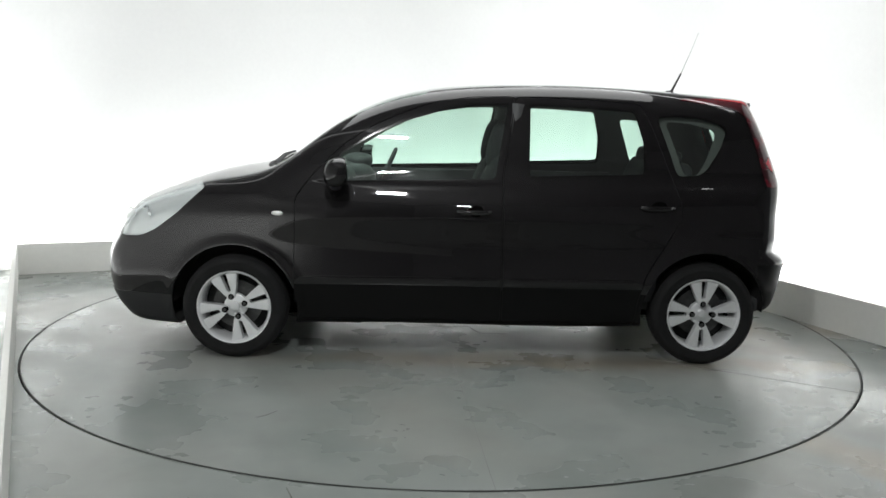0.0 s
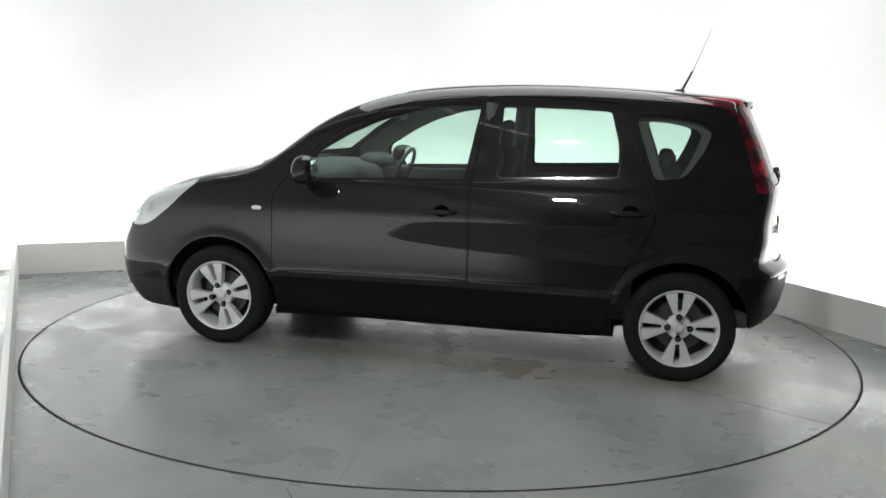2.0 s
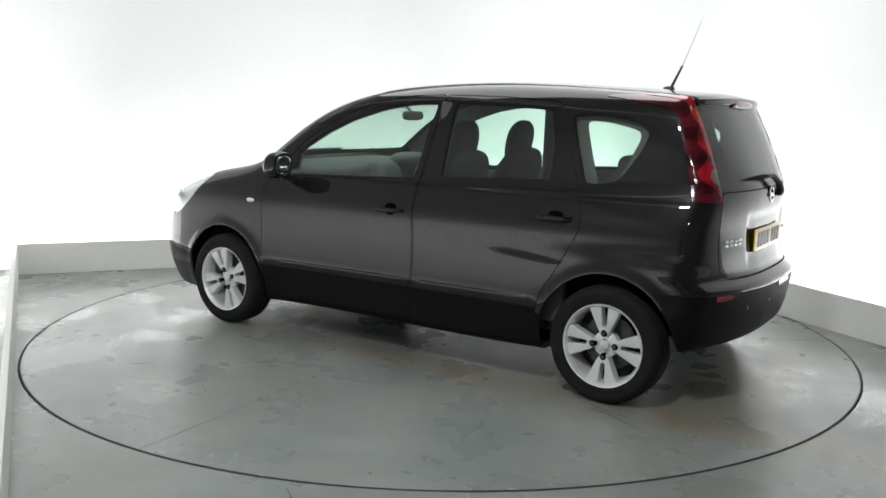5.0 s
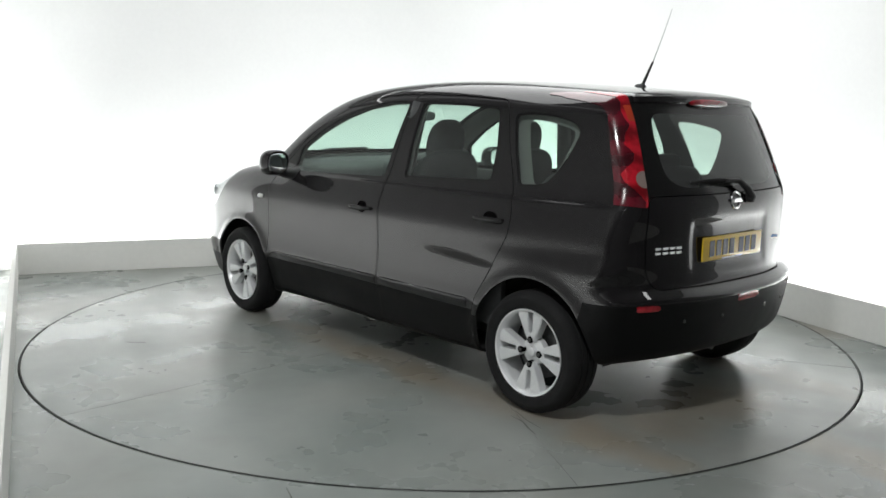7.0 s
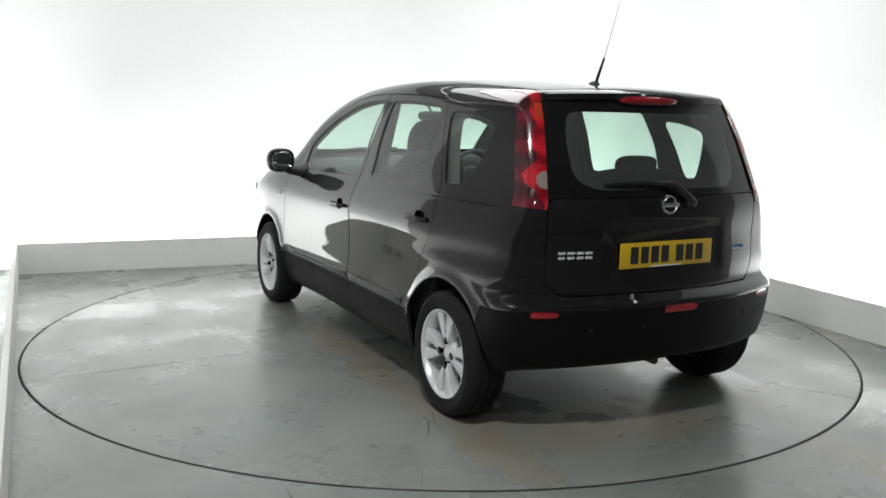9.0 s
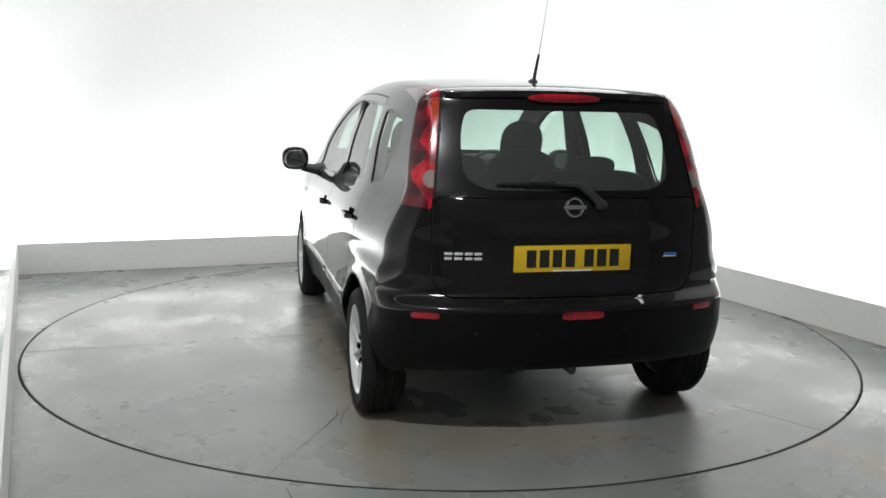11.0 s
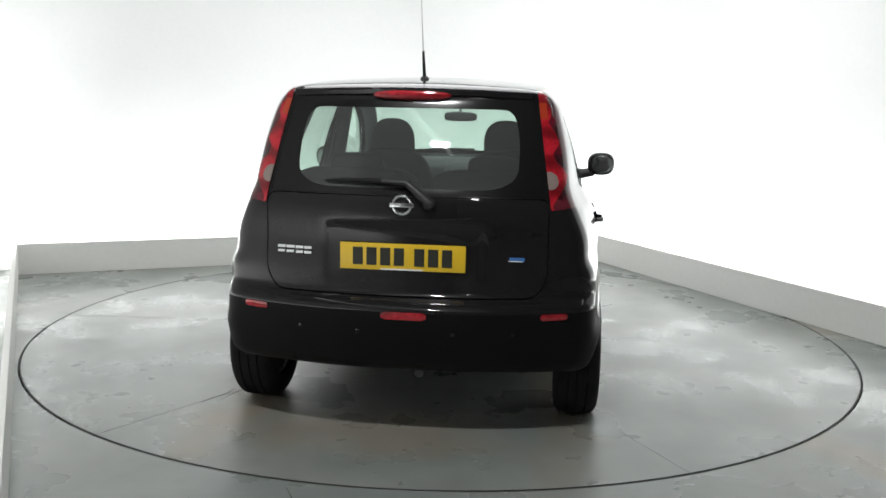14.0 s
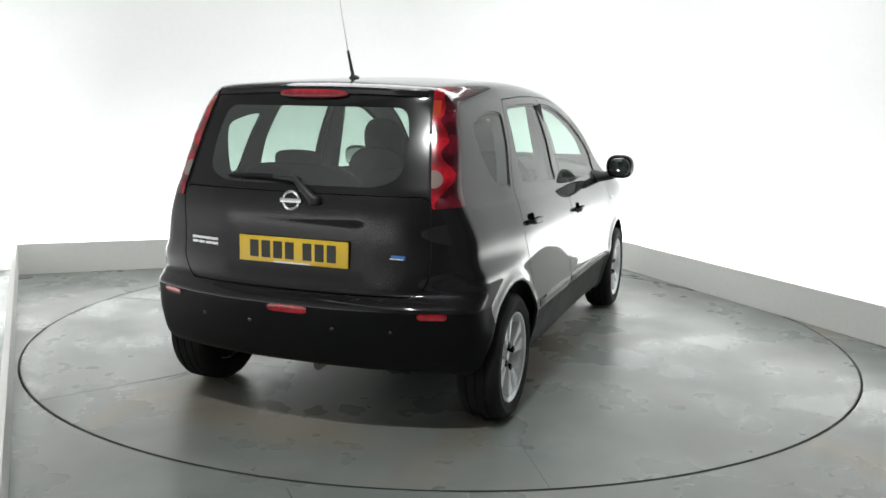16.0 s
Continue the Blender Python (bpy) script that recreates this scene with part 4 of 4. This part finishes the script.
part("aerial_mast", tube([(-1.318, 0, 1.642), (-1.372, 0, 1.780), (-1.412, 0, 1.892)], [0.0024, 0.0017, 0.0011], 8), GREY, aerial)

# wipers in front, exhaust, underside, towing eye cover
part("front_wiper", tube([(1.13, 0.50, 1.058), (1.12, 0.25, 1.098), (1.105, -0.05, 1.106)], [0.016, 0.012, 0.008], 8), PLASTIC, car, "black windscreen wiper")
part("cowl", superblob(1.12, 0, 1.045, 0.07, 0.58, 0.030, 3), PLASTIC, car, "black plastic cowl under the windscreen")
part("exhaust_pipe", tube([(-1.50, -0.05, 0.262), (-1.64, -0.06, 0.268), (-1.72, -0.062, 0.264)], [0.02, 0.02, 0.02], 16), GUNMETAL, car, "dull steel exhaust pipe")
part("underbody", box(-1.40, 1.75, -0.42, 0.42, 0.185, 0.27, 0.03), INNER, car, "black underside")
part("rear_axle", tube([(-1.3, -0.60, 0.27), (-1.3, 0, 0.24), (-1.3, 0.60, 0.27)], 0.035, 10), INNER, car)
for s in (1, -1):
    part("sill_jack_pad", box(0.62, 0.95, s * 0.55 - 0.02, s * 0.55 + 0.02, 0.14, 0.22, 0.01), INNER, car)


# ---- cabin ----
part("cabin_floor", box(-1.65, 1.0, -0.70, 0.70, 0.28, 0.36, 0.02), TRIM, car, "dark carpeted cabin floor")
bm = superblob(1.00, 0, 0.94, 0.30, 0.70, 0.115, 3.4, 40, 20)
dash = part("dashboard", bm, TRIM, car, "dark grey dashboard")
part("instrument_hood", superblob(0.735, -0.36, 1.035, 0.10, 0.17, 0.055, 2.6), TRIM, dash)
part("centre_console", superblob(0.72, 0, 0.80, 0.14, 0.14, 0.24, 3.4), TRIM, dash)


def build_front_seat(y):
    c = superblob(0.16, y, 0.56, 0.27, 0.255, 0.095, 3.2)
    seat = part("front_seat", c, SEATCLOTH, car, "dark cloth front seat")
    part("backrest", superblob(-0.10, y, 0.86, 0.085, 0.245, 0.30, 3.0, shear=-0.38), SEATCLOTH, seat)
    part("headrest", superblob(-0.16, y, 1.19, 0.058, 0.130, 0.142, 2.5, shear=-0.2), SEATCLOTH, seat)
    part("headrest_post", box(-0.19, -0.17, y - 0.06, y + 0.06, 1.08, 1.19, 0.006), GUNMETAL, seat)


build_front_seat(0.335)
build_front_seat(-0.335)
bench = part("rear_bench", superblob(-0.85, 0, 0.56, 0.26, 0.64, 0.10, 4), SEATCLOTH, car, "dark cloth rear bench")
for y in (0.33, -0.33):
    part("backrest", superblob(-1.14, y, 0.84, 0.07, 0.325, 0.27, 4.5, shear=-0.30), SEATCLOTH, bench)
    part("headrest", superblob(-1.20, y, 1.125, 0.045, 0.125, 0.05, 3.0, shear=-0.1), SEATCLOTH, bench)
bm = lathe([(0.178 + 0.013 * math.cos(a), 0.013 * math.sin(a)) for a in [2 * math.pi * k / 10 for k in range(10)]], 44, close=True)
wheel_pose = Matrix.Translation((0.55, -0.36, 0.955)) @ pose(0, 0, 0, 0, -24, 0) @ pose(0, 0, 0, 0, 0, 90)
steering = part("steering_wheel", bm, TRIM, car, "dark steering wheel", at=wheel_pose)
part("steering_hub", superblob(0, 0, 0, 0.065, 0.03, 0.06, 2.6), TRIM, steering)
for a in (20, 160, 270):
    part("steering_spoke", tube([(0.05 * math.cos(radians(a)), 0, 0.05 * math.sin(radians(a))), (0.175 * math.cos(radians(a)), 0, 0.175 * math.sin(radians(a)))], 0.014, 8), TRIM, steering)
rv = part("cabin_mirror", superblob(0.45, -0.005, 1.345, 0.016, 0.108, 0.031, 3.4), TRIM, car, "dark interior mirror")
part("mirror_stem", tube([(0.46, 0, 1.37), (0.53, 0, 1.425)], 0.009, 8), TRIM, rv)
for s in (1, -1):
    part("belt_pillar", tube([(-0.25, s * 0.60, 1.42), (-0.20, s * 0.685, 1.0), (-0.20, s * 0.72, 0.4)], [0.045, 0.05, 0.06], 10), TRIM, car, "grey pillar trim")
    part("door_card", box(-1.05, 0.95, s * 0.735 - 0.02, s * 0.735 + 0.02, 0.34, 0.97, 0.02), TRIM, car, "dark grey door lining")


# inside the headlamps
for s in (1, -1):
    for x, y, z, r in ((1.90, 0.585, 0.755, 0.062), (1.79, 0.655, 0.795, 0.045)):
        p = on_side(x, z, s)
        bm = lathe([(r, 0.0), (r * 0.92, -0.004), (r * 0.55, -0.012), (r * 0.25, -0.006), (0.0, -0.004)], 28)
        part("lamp_ring", bm, CHROME, car, "round silver lamp reflector", at=Matrix.Translation((p.x - 0.006, p.y - s * 0.010, p.z)) @ pose(0, 0, 0, 0, 0, -45 if s > 0 else -135))


# ---- what moves ----
def motions():
    rows, spins = [], []
    for k in range(17):
        a = heading(k)
        turn = pose(0, 0, 0, 0, 0, a)
        p = turn @ OFF
        rows.append((k, pose(p.x, p.y, 0, 0, 0, a)))
        spins.append((k, turn))
    walk(car, rows)
    walk(turntable, spins)


motions()
